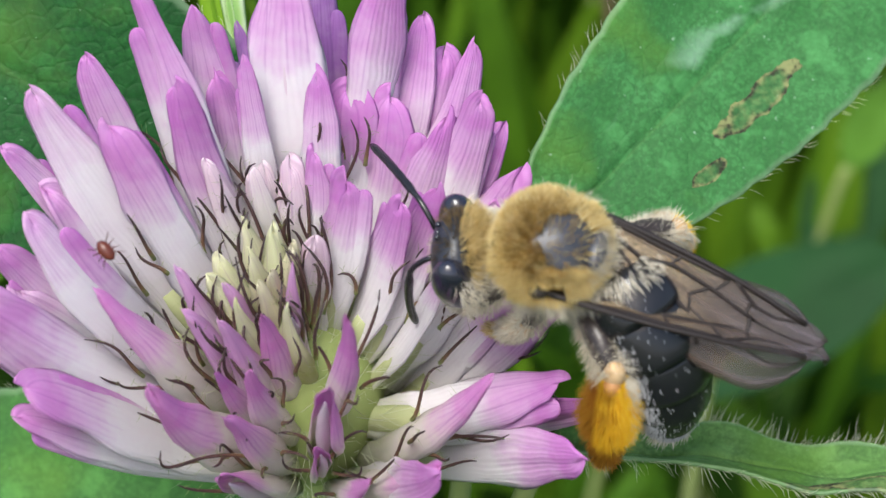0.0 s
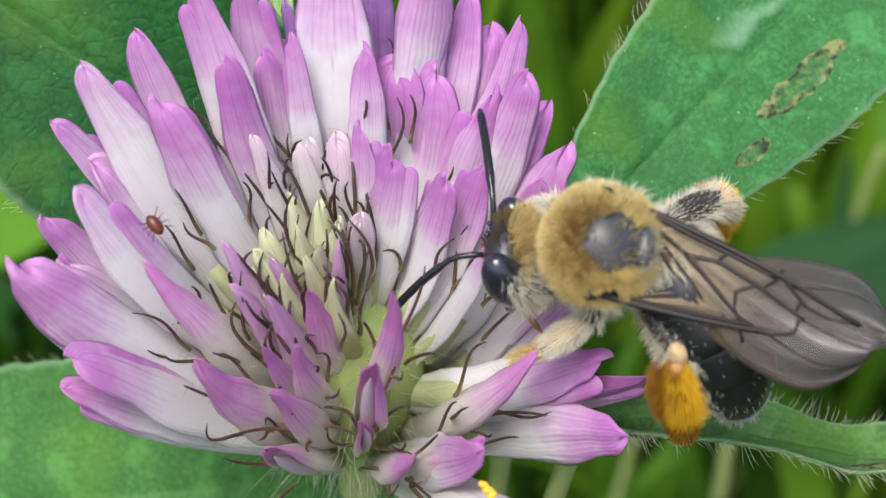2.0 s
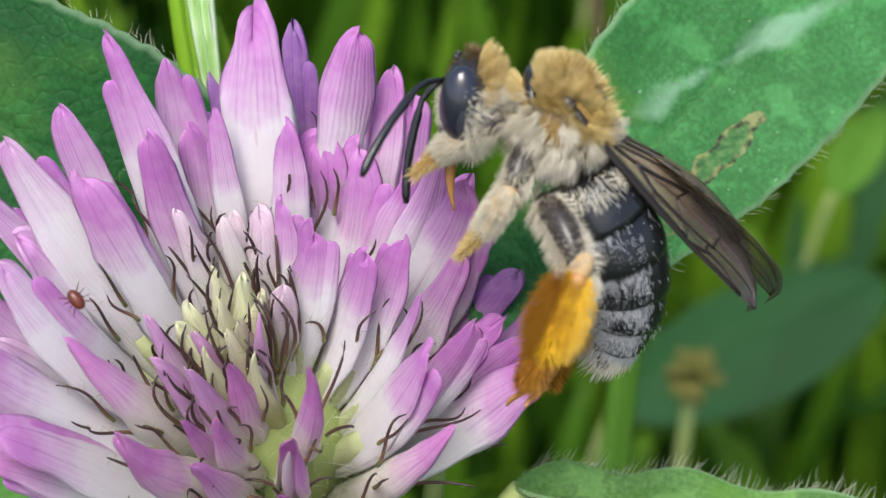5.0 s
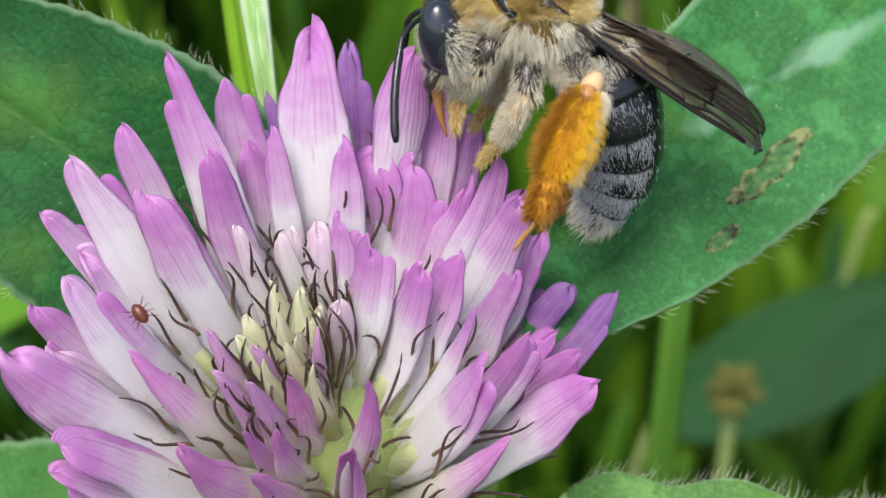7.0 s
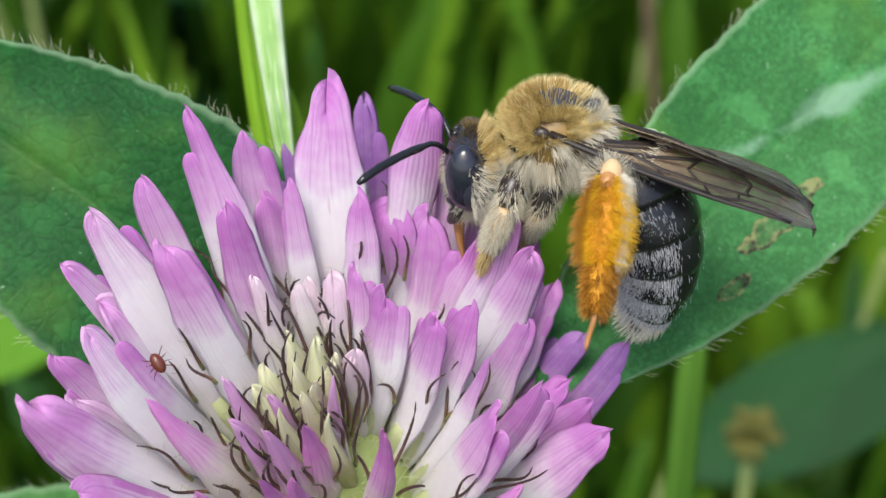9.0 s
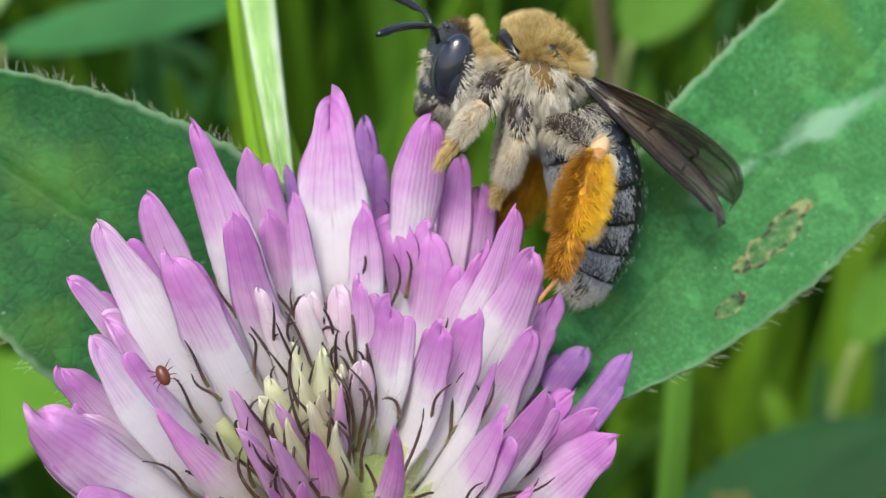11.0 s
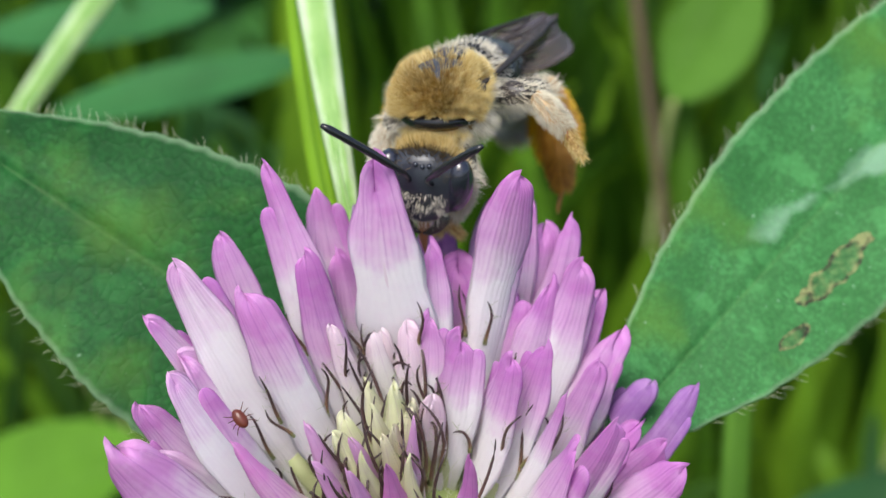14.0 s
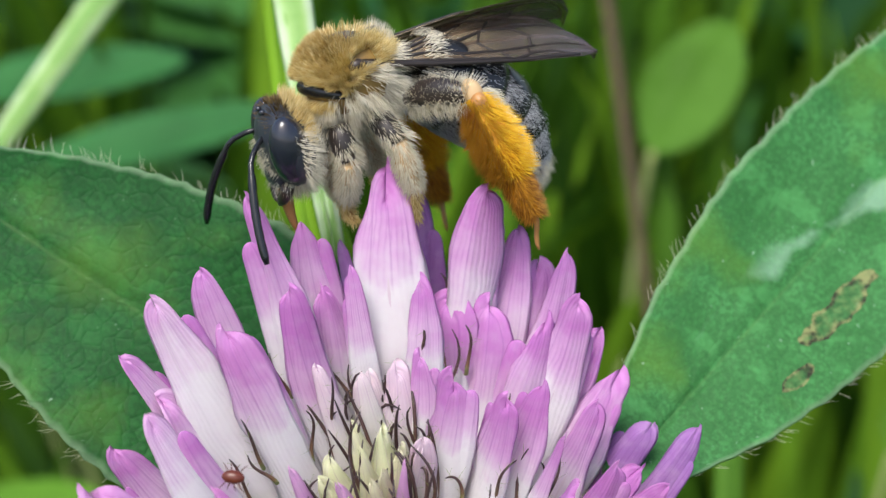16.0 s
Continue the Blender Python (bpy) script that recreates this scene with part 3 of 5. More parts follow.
leaf("clover_leaf", "light green clover leaf with pale mark and insect holes", (3.9, -4.6, -3.6), (0.686, 0.691, -0.195), (0.10, 0.1, 1), 41.2, 5.9, LEAF_RIGHT, 0.466, 0.0, 0.12, 190, 0.0, "leaf", 0.63)
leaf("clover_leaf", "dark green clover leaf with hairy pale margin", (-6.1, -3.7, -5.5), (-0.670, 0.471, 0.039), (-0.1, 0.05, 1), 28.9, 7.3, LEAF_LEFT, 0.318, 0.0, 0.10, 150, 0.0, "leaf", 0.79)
leaf("clover_leaf", "bright green clover leaf low beside the flower", (-2.0, -15.5, -12.0), (-0.93, -0.10, -0.02), (0.1, 0.25, 1), 40, 7.5, LEAF_LOW, 0.45, 0.0, 0.1, 120)
leaf("clover_leaf", "curled clover leaf with brown damaged hairy edge", (6.0, -12.3, -6.0), (0.985, -0.11, 0.10), (0.05, 0.86, 0.50), 21, 1.9, LEAF_CURL, 0.6, 0.10, 0.4, 320, 0.0, "leaf", 0.45, 0.9, 2.2)
leaf("herb_leaf", "pale lime leaf standing in the meadow", (24.3, 41.5, -119.0), (0.55, 0.83, 0.05), (0.1, 0.3, 1), 19, 5.6, HERB, 0.5, 0.0, 0.1, 20)
leaf("herb_leaf", "long bluish-green leaf lying across the meadow", (-51.8, 42.0, -120.0), (0.97, 0.20, 0.0), (0.0, 0.5, 1), 33, 4.0, FARLEAF, 0.45, 0.0, 0.1, 20)
leaf("herb_leaf", "broad green leaf high in the meadow", (-63.0, 55.5, -130.0), (0.98, 0.10, 0.0), (0.0, 0.5, 1), 30, 4.6, FARLEAF, 0.45, 0.0, 0.1, 20)
leaf("herb_leaf", "bright lime leaf low in the meadow", (-41.0, 2.0, -120.0), (-0.92, -0.36, 0.0), (0.0, 0.3, 1), 30, 7.5, LIMELEAF, 0.5, 0.0, 0.1, 20)
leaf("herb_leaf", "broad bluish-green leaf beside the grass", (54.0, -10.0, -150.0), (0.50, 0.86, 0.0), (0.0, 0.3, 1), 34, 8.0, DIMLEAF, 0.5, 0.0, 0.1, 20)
leaf("herb_leaf", "small yellow-green leaf beside the grass", (50.5, 4.5, -120.0), (0.5, 0.85, 0.0), (0.0, 0.3, 1), 12, 3.0, HERB, 0.5, 0.0, 0.1, 20)
# added leaf whose dark colour stands for a shaded gap in the grass
leaf("herb_leaf", "dark leaf added for the shaded gap in the grass", (24.0, -20.0, -112.0), (0.90, 0.42, 0.0), (0.0, 0.3, 1), 34, 7.0, DIMLEAF, 0.5, 0.0, 0.1, 20)




# ---- grass close behind the flower ----
def grass_stem(points, widths, label, material=STEM, scales=0):
    p = [Vector(q) for q in points]
    pts = bezier(*p, 20)
    thing = empty("grass_stem", Matrix.Translation(at(*pts[0])), label, "grass", "grass stems")
    into = thing.matrix_world.inverted()
    bm = bmesh.new()
    rad = [widths[0] + (widths[1] - widths[0]) * (i / 19) for i in range(20)]
    tube(bm, [into @ at(*q) for q in pts], [0.0005 * r for r in rad], 10, AXES @ Vector((0, 0, 1)), 0.5)
    part("stem", bm, material, thing)
    if not scales:
        bm = bmesh.new()
        up = AXES @ Vector((0, 0, 1))
        tube(bm, [into @ at(*(q + Vector((0, 0, 0.25 * rad[i])))) for i, q in enumerate(pts)], [0.00007 * r for r in rad], 6, up)
        part("midrib", bm, material, thing)
    for k in range(scales):
        i = 2 + int(k * 15 / scales)
        t = (pts[i + 1] - pts[i]).normalized()
        sd, nm = side_of(t, Vector((0, 0, 1)))
        o = sd * (0.22 if k % 2 else -0.22) * rad[i]
        bm = bmesh.new()
        row = bezier(pts[i] + o * 0.4, pts[i] + o + nm * 0.3 + t * 1.5, pts[i] + o + nm * 0.35 + t * 3.5, pts[i] + o * 0.9 + t * 5.5, 8)
        tube(bm, [into @ at(*q) for q in row], [0.001 * x * rad[i] * 0.24 for x in (0.4, 0.7, 0.85, 0.9, 0.8, 0.6, 0.35, 0.1)], 8, AXES @ Vector((0, 0, 1)), 0.6)
        part("scale", bm, material, thing)
    return thing


grass_stem(((-8.2, 5.0, -5.5), (-8.9, 9.5, -6.0), (-9.9, 14.5, -8.0), (-11.4, 27.0, -11.0)), (0.7, 2.4), "pale green and white striped grass stem", STEM, 7)
grass_stem(((-9.0, 4.0, -9.0), (-10.2, 9.0, -9.5), (-11.4, 15.0, -11.0), (-12.6, 28.0, -14.0)), (1.6, 1.2), "yellow-green grass blade behind the flower", LIME)
grass_stem(((-6.2, -2.0, -9.0), (-7.0, 2.5, -9.0), (-7.8, 6.5, -9.5), (-9.0, 10.8, -10.0)), (3.0, 0.7), "bright lime grass tip behind the flower", LIME)
grass_stem(((-43.0, 22.0, -60.0), (-40.0, 28.0, -60.0), (-36.0, 33.0, -60.0), (-29.0, 45.0, -62.0)), (1.5, 3.0), "pale grass stem among the meadow", STEM, 5)
grass_stem(((22.9, 17.6, -118.0), (22.2, 30.7, -118.0), (21.1, 43.3, -118.0), (19.4, 65.7, -118.0)), (1.2, 1.5), "blurred red-brown plant stem", REDSTEM)
grass_stem(((15.6, -19.0, -46.0), (16.4, -10.5, -46.0), (17.8, 0.0, -47.0), (19.2, 12.0, -48.0)), (2.3, 2.0), "green grass stem under the leaf", HERB)

# ---- meadow behind: grass blades and leaves too many to count ----
bm = bmesh.new()
for i in range(2300):
    z = -rng.uniform(122, 360)
    spread = (75 - z) * 0.27
    top = Vector(((rng.uniform(-1.5, 1.5) if i % 3 else rng.uniform(0.05, 0.6)) * spread, rng.uniform(-0.6, 1.6) * spread, z))
    top_w = at(*top)
    if top_w.z < 0.03:
        continue
    foot = Vector((top_w.x + rng.uniform(-0.03, 0.03), top_w.y + rng.uniform(-0.03, 0.05), 0))
    mid = (top_w + foot) / 2 + Vector((rng.uniform(-0.02, 0.02), rng.uniform(-0.02, 0.02), 0.02))
    pts = bezier(foot, foot * 0.4 + mid * 0.6 + Vector((0, 0, 0.03)), mid * 0.5 + top_w * 0.5 + Vector((0, 0, 0.02)), top_w, 8)
    w = rng.uniform(0.0018, 0.0048)
    sd = Vector((rng.uniform(-1, 1), rng.uniform(-0.4, 0.4), 0)).normalized()
    rings = [[p - sd * w * (1 - 0.9 * (k / 7) ** 2), p + Vector((0, -0.0005, 0)), p + sd * w * (1 - 0.9 * (k / 7) ** 2)] for k, p in enumerate(pts)]
    loft(bm, rings, False)
rng = random.Random(31)
# lower grass all round, also beside and behind the viewer
for i in range(3600):
    a, far = rng.uniform(0, 2 * math.pi), 0.05 + 0.42 * math.sqrt(rng.random())
    x, y = math.cos(a) * far, math.sin(a) * far
    if y > -0.10 and abs(x) < 0.11 + max(0.0, y) * 0.75:
        continue
    foot = Vector((x, y, 0))
    high = rng.uniform(0.04, 0.10) if y < 0.02 else rng.uniform(0.06, 0.15)
    top_w = foot + Vector((rng.uniform(-0.03, 0.03), rng.uniform(-0.03, 0.03), high))
    pts = bezier(foot, foot + Vector((0, 0, high * 0.5)), foot.lerp(top_w, 0.6) + Vector((0, 0, high * 0.25)), top_w, 6)
    w = rng.uniform(0.0013, 0.0028)
    sd = Vector((rng.uniform(-1, 1), rng.uniform(-1, 1), 0)).normalized()
    loft(bm, [[p - sd * w * (1 - 0.9 * (k / 5) ** 2), p + Vector((0, -0.0005, 0)), p + sd * w * (1 - 0.9 * (k / 5) ** 2)] for k, p in enumerate(pts)], False)
tagged(new("meadow_grass", finish(bm, "meadow_grass", GRASS)), "soft green meadow grass behind the flower", "grass", "", "stuff")
rng = random.Random(47)
bm = bmesh.new()
for i in range(2300):
    qx, qy = rng.uniform(-1.5, 1.5), rng.uniform(-1.3, 1.3) if i % 3 else rng.uniform(-1.3, 0.0)
    z = -rng.uniform(195, 390)
    spread = (75 - z) * 0.27
    if -0.15 < qx < 0.8 and qy > -0.2:
        continue
    c = at(qx * spread, qy * spread, z)
    if c.z < 0.005:
        continue
    a = Vector((rng.uniform(-1, 1), rng.uniform(-1, 1), rng.uniform(-0.3, 0.4))).normalized()
    n = Vector((rng.uniform(-0.5, 0.5), rng.uniform(-0.9, 0.1), 1)).normalized()
    n = (n - a * n.dot(a)).normalized()
    sd = n.cross(a)
    ln, hw = rng.uniform(0.022, 0.050), rng.uniform(0.007, 0.015)
    rings = []
    for k in range(7):
        s = k / 6
        w = hw * max(0.03, math.sin(math.pi * min(1, s * 0.97 + 0.015))) ** 0.7
        p = c + a * (s * ln) - n * (s * s * ln * 0.25)
        rings.append([p - sd * w + n * w * 0.25, p, p + sd * w + n * w * 0.25])
    loft(bm, rings, False)
tagged(new("meadow_leaves", finish(bm, "meadow_leaves", MEADOW)), "soft green clover and herb leaves in the meadow", "leaf", "", "stuff")

# ---- a mite on a petal ----
s = Mat("mite_shell", 0.35)
MITE = s.color(s.mix(s.noise(3000, 2), (0.075, 0.014, 0.007), (0.14, 0.030, 0.014))).m
mite = empty("mite", Matrix.Translation(at(-12.9, -2.8, 4.6)), "tiny red-brown mite crawling on a petal", "mite")
bm = bmesh.new()
ellipsoid(bm, Vector(), (0.00048, 0.00029, 0.00024), rings=10, sides=14)
part("body", bm, MITE, mite)
for k in range(8):
    sy, q = (1 if k % 2 else -1), (k // 2 - 1.5)
    bm = bmesh.new()
    tube(bm, bezier(Vector((q * 0.00016, sy * 0.0002, 0)), Vector((q * 0.00024, sy * 0.0004, 0.00018)), Vector((q * 0.0003, sy * 0.00048, 0.00010)), Vector((q * 0.00036, sy * 0.00056, -0.00016)), 6), [0.000026, 0.000026, 0.000023, 0.00002, 0.000018, 0.00001], 5)
    part("leg", bm, MITE, mite)


def mite_at(x, y, turn):
    return Matrix.Translation(at(x, y, 4.6)) @ AXES.to_4x4() @ pose(0, 0, 0, 0, 0, turn)

# ---- a withered yellow flower head far behind ----
wither = empty("withered_flower", Matrix.Translation(at(29.1, -14.1, -90.0)), "withered yellow-brown flower head among the grass", "flower")
s = Mat("withered_petal", 0.8)
WITHER = s.color(s.mix(s.noise(400), (0.075, 0.085, 0.012), (0.13, 0.115, 0.016))).m
into = wither.matrix_world.inverted()
for k in range(40):
    d = Vector((rng.gauss(0, 1), rng.gauss(0, 1), rng.gauss(0, 1))).normalized()
    o = Vector((29.1, -14.1, -90.0))
    bm = bmesh.new()
    tube(bm, [into @ at(*(o + d * q)) for q in (0.4, 1.4, 2.4, 3.1)], [0.0003, 0.0006, 0.0006, 0.0001], 6)
    part("petal", bm, WITHER, wither)
bm = bmesh.new()
o = Vector((29.1, -14.1, -90.0))
tube(bm, [into @ at(*p) for p in bezier(o, o - UPWARD * 20, o - UPWARD * 60, o - UPWARD * (199 + o.dot(UPWARD)), 10)], [0.0007] * 10, 6)
part("stalk", bm, RECEPT, wither)


# ---- the bee ----
def bee_mat(name, col_a, col_b, rough, scale=900, bump=0.25, **inputs):
    s = Mat(name, rough, **inputs)
    s.color(s.mix(s.noise(scale, 3), col_a, col_b))
    s.bump(s.noise(scale * 5, 2), bump, 0.00003)
    return s.m


def fur_mat(name, a, b, rough=0.45, dim=0.6):
    s = Mat(name, rough)
    hue = s.ramp(s.island(), (0.0, tuple(x * dim for x in a)), (0.2, a), (1.0, b))
    s.color(hue).thin(hue, 0.45)
    return s.m


CUTICLE = bee_mat("black_cuticle", (0.006, 0.0065, 0.008), (0.017, 0.018, 0.021), 0.24)
s = Mat("worn_thorax_cuticle", 0.40)
spot_on = s.node("SeparateXYZ")
s.l.new(s.coord(), spot_on.inputs[0])
wob = s.math("MULTIPLY", s.math("SUBTRACT", s.noise(700, 3), 0.5), 1.1)
disc = s.math("ADD", s.math("POWER", s.math("DIVIDE", s.math("ADD", spot_on.outputs[0], 0.00035), 0.0014), 2.0), s.math("POWER", s.math("DIVIDE", spot_on.outputs[1], 0.00135), 2.0))
felt = s.ramp(s.math("ADD", disc, wob), (0.75, 0.0), (1.25, 1.0))
s.color(s.mix(felt, s.mix(s.noise(1400), (0.026, 0.030, 0.040), (0.060, 0.064, 0.074)), s.mix(s.noise(2500), (0.16, 0.095, 0.022), (0.30, 0.19, 0.055))))
s.bump(s.noise(7000, 2), 0.3, 0.00003)
BALD = s.m
PLATE = bee_mat("rear_plate", (0.026, 0.030, 0.040), (0.060, 0.064, 0.074), 0.38, 1400)
# black head; the bluish sky reflection is put into its base colour
HEADSKIN = bee_mat("black_head_sky_sheen", (0.016, 0.019, 0.027), (0.034, 0.040, 0.054), 0.36, 1500, 0.35)
EYE = bee_mat("compound_eye", (0.010, 0.011, 0.018), (0.018, 0.021, 0.036), 0.27, 3000, 0.15, Coat_Weight=0.6)
FUR_GOLD = fur_mat("golden_fur", (0.76, 0.61, 0.24), (0.98, 0.91, 0.59), 0.45, 0.78)
FUR_BROWN = fur_mat("ochre_fur", (0.43, 0.275, 0.068), (0.76, 0.55, 0.20))
FUR_DARK = fur_mat("dark_brown_fur", (0.10, 0.07, 0.03), (0.36, 0.25, 0.10))
FUR_STRAW = fur_mat("straw_fur", (0.70, 0.54, 0.20), (0.96, 0.86, 0.52))
FUR_PALE = fur_mat("pale_fur", (0.74, 0.69, 0.55), (0.93, 0.90, 0.80))
FUR_GREY = fur_mat("grey_fur", (0.46, 0.475, 0.50), (0.80, 0.81, 0.83))
s = Mat("orange_pollen_brush", 0.5)
hue = s.mix(s.island(), (0.80, 0.44, 0.008), (0.97, 0.74, 0.06))
hue = s.mix(s.ramp(s.noise(420, 2), (0.52, 0.0), (0.66, 0.85)), hue, (0.34, 0.12, 0.012))
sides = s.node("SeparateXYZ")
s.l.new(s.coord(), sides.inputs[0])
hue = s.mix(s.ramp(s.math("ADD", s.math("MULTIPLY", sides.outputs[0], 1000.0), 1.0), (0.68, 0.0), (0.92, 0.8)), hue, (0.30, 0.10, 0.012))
s.color(hue).thin(hue, 0.3)
POLLEN = s.m
POLLENBROWN = fur_mat("rusty_brush", (0.34, 0.13, 0.015), (0.80, 0.45, 0.06))
POLLENCORE = bee_mat("pollen_mass", (0.80, 0.42, 0.012), (0.42, 0.14, 0.01), 0.7, 700)
LEGSKIN = bee_mat("leg_cuticle", (0.014, 0.012, 0.012), (0.045, 0.032, 0.026), 0.34)
KNEE = bee_mat("cream_knee", (0.66, 0.50, 0.30), (0.46, 0.28, 0.12), 0.7)
TARSUS = bee_mat("brown_tarsus", (0.26, 0.11, 0.03), (0.48, 0.24, 0.08), 0.45)
VEIN = bee_mat("wing_vein", (0.008, 0.006, 0.005), (0.020, 0.012, 0.009), 0.55)
s = Mat("wing_membrane", 0.33, Specular_IOR_Level=0.65)
u, v = s.uv()
pleat = s.math("SINE", s.math("ADD", s.math("MULTIPLY", u, 26.0), s.math("MULTIPLY", s.noise(240, 2), 6.0)))
pleat = s.math("ADD", s.math("MULTIPLY", pleat, 0.5), 0.5)
tone = s.ramp(v, (0.0, (0.56, 0.45, 0.29)), (0.40, (0.40, 0.32, 0.21)), (0.60, (0.140, 0.115, 0.10)), (1.0, (0.100, 0.086, 0.100)))
near_root = s.ramp(v, (0.45, 0.90), (0.78, 0.15))
s.color(s.mix(s.math("MULTIPLY", s.math("POWER", pleat, 3.0), near_root), tone, (0.06, 0.035, 0.02)))
s.bump(s.math("ADD", pleat, s.noise(1500, 2)), 0.6, 0.00006)
clear, blend = s.node("BsdfTransparent"), s.node("MixShader")
clear.inputs[0].default_value = (0.84, 0.77, 0.70, 1)
s.l.new(s.math("SUBTRACT", 0.66, s.math("MULTIPLY", s.math("POWER", pleat, 4.0), 0.34)), blend.inputs[0])
s.l.new(s.b.outputs[0], blend.inputs[1]), s.l.new(clear.outputs[0], blend.inputs[2])
s.l.new(blend.outputs[0], s.n["Material Output"].inputs[0])
MEMBRANE = s.m

MM = 0.001
ANTENNA_L, ANTENNA_R = Vector((2.15, 0.55, 0.1)), Vector((2.15, -0.55, 0.1))
HEAD, ABDOMEN = Vector((2.7, 0, 0.0)), Vector((-2.7, 0, -0.8))
WING_L, WING_R = Vector((0.03, 1.98, 1.75)), Vector((0.03, -1.98, 1.75))
HIND_L, HIND_R = Vector((-2.5, 0.45, -1.8)), Vector((-2.5, -0.45, -1.8))


def joint(o, rx, ry, rz):
    return pose(o.x * MM, o.y * MM, o.z * MM, rx, ry, rz)


def mm(bm):
    for v in bm.verts:
        v.co *= MM
    return bm


def fur(bm, count, centre, radii, keep, length, lean, width=0.017, wild=0.28, turn=Matrix.Identity(3)):
    """Hairs from an ellipsoid's skin; keep(d) says where, lean is the way they are brushed."""
    made = 0
    while made < count:
        d = Vector((rng.gauss(0, 1), rng.gauss(0, 1), rng.gauss(0, 1))).normalized()
        k = keep(d)
        if rng.random() > k:
            continue
        made += 1
        p = Vector(centre) + turn @ Vector((d.x * radii[0], d.y * radii[1], d.z * radii[2]))
        n = turn @ Vector((d.x / radii[0], d.y / radii[1], d.z / radii[2])).normalized()
        g = (n + Vector(lean) + noise.noise_vector(d * 6.5) * wild * 1.5 + jit(wild * 0.45)).normalized()
        ln = rng.uniform(*length)
        spike(bm, p - n * 0.05, p + g * ln, width, (n * 0.12 - Vector(lean) * 0.1 + jit(0.06)) * ln)


bee = empty("bee", pose(0, 0, 0.2), "furry brown solitary bee with orange pollen brushes", "bee")

# thorax
bm = bmesh.new()
TC, TR = Vector((0.15, 0, 0.95)), (2.12, 2.08, 1.95)
ellipsoid(bm, TC, TR, rings=22, sides=30, shape=lambda p: 1 + 0.03 * noise.noise(p * 2) - 0.06 * math.exp(-((p.x + 0.62) / 0.06) ** 2) * max(0, p.z))
thorax = part("thorax", mm(bm), BALD, bee, "dark worn thorax ringed by golden fur")


def bald(d):
    """How bare the back is, from 0 to 1: a worn disc with a ragged rim, and the plate behind it."""
    if d.z < 0:
        return 0.0
    disc = ((d.x + 0.26) / 0.66) ** 2 + (d.y / 0.66) ** 2 + 0.5 * noise.noise(d * 5)
    plate = ((d.x + 0.80) / 0.19) ** 2 + (d.y / 0.40) ** 2
    return max(0.0, min(0.98, (1.25 - disc) / 0.6), 0.97 if plate < 1 else 0.0)


def shoulder(d):
    """Bare skin round the wing roots."""
    return -0.42 < d.x < 0.12 and 0.25 < d.z < 0.58 and abs(d.y) > 0.65


def neck(d):
    """Bare black collar between the coat and the head."""
    return d.x > 0.35 and abs(d.y) < 0.86 and -0.12 - 0.3 * d.y * d.y < d.z < 0.36 - 0.5 * d.y * d.y


def crest(d):
    return d.z + 0.6 * max(0, d.x) > 0.08 + 0.18 * rng.random() and not shoulder(d) and not neck(d) and rng.random() >= bald(d)


def back(d):
    """How far up the back: the brown middle of the coat, fading to the pale rim."""
    return max(0.0, min(1.0, (d.z + 0.25 * d.x - 0.60) / 0.32))


bm = bmesh.new()
fur(bm, 20000, TC, TR, lambda d: (1.0 - 0.70 * back(d)) if crest(d) else 0, (0.34, 0.80), (-0.10, 0, 0.16), 0.0125, 0.34)
part("golden_fur", mm(bm), FUR_GOLD, thorax, "golden fur on the sides", "stuff", False)
bm = bmesh.new()
fur(bm, 8500, TC, TR, lambda d: (0.12 + 0.88 * back(d)) if crest(d) else 0, (0.28, 0.66), (-0.08, 0, 0.0), 0.0135, 0.40)
part("brown_fur", mm(bm), FUR_BROWN, thorax, "ochre-brown fur on the back", "stuff", False)
bm = bmesh.new()
fur(bm, 4600, TC, TR, lambda d: (1 if d.z + 0.6 * max(0, d.x) < 0.22 + 0.15 * rng.random() and not shoulder(d) else 0) * (0.03 if noise.noise(d * 2.7) > 0.05 else 1), (0.6, 1.25), (-0.2, 0, -0.5), 0.0145, 0.45)
fur(bm, 420, TC, TR, lambda d: 1 if d.x < -0.72 and d.z > 0.25 else 0, (0.5, 1.0), (-0.2, 0, 0.9), 0.015, 0.3)
part("pale_fur", mm(bm), FUR_PALE, thorax, "pale grey side fur", "stuff", False)
bm = bmesh.new()
arc = [TC + Vector((math.cos(a) * 2.05, math.sin(a) * 2.02, 0.32 - 0.62 * a * a)) for a in (-1.14 + 0.19 * k for k in range(13))]
tube(bm, arc, [0.06 + 0.32 * math.sin(math.pi * k / 12) ** 0.6 for k in range(13)], 10)
part("collar", mm(bm), CUTICLE, thorax, "shiny black collar behind the head")
bm = bmesh.new()
ellipsoid(bm, Vector((-1.62, 0, 2.24)), (0.42, 0.86, 0.32), rings=10, sides=16)
part("scutellum", mm(bm), PLATE, thorax, "dark worn rear plate of the thorax")
for sy in (1, -1):
    bm = bmesh.new()
    ellipsoid(bm, Vector((0.30, sy * 2.1, 1.75)), (0.40, 0.26, 0.30), rings=8, sides=10)
    part("tegula", mm(bm), LEGSKIN, thorax, "brown wing-base plate")

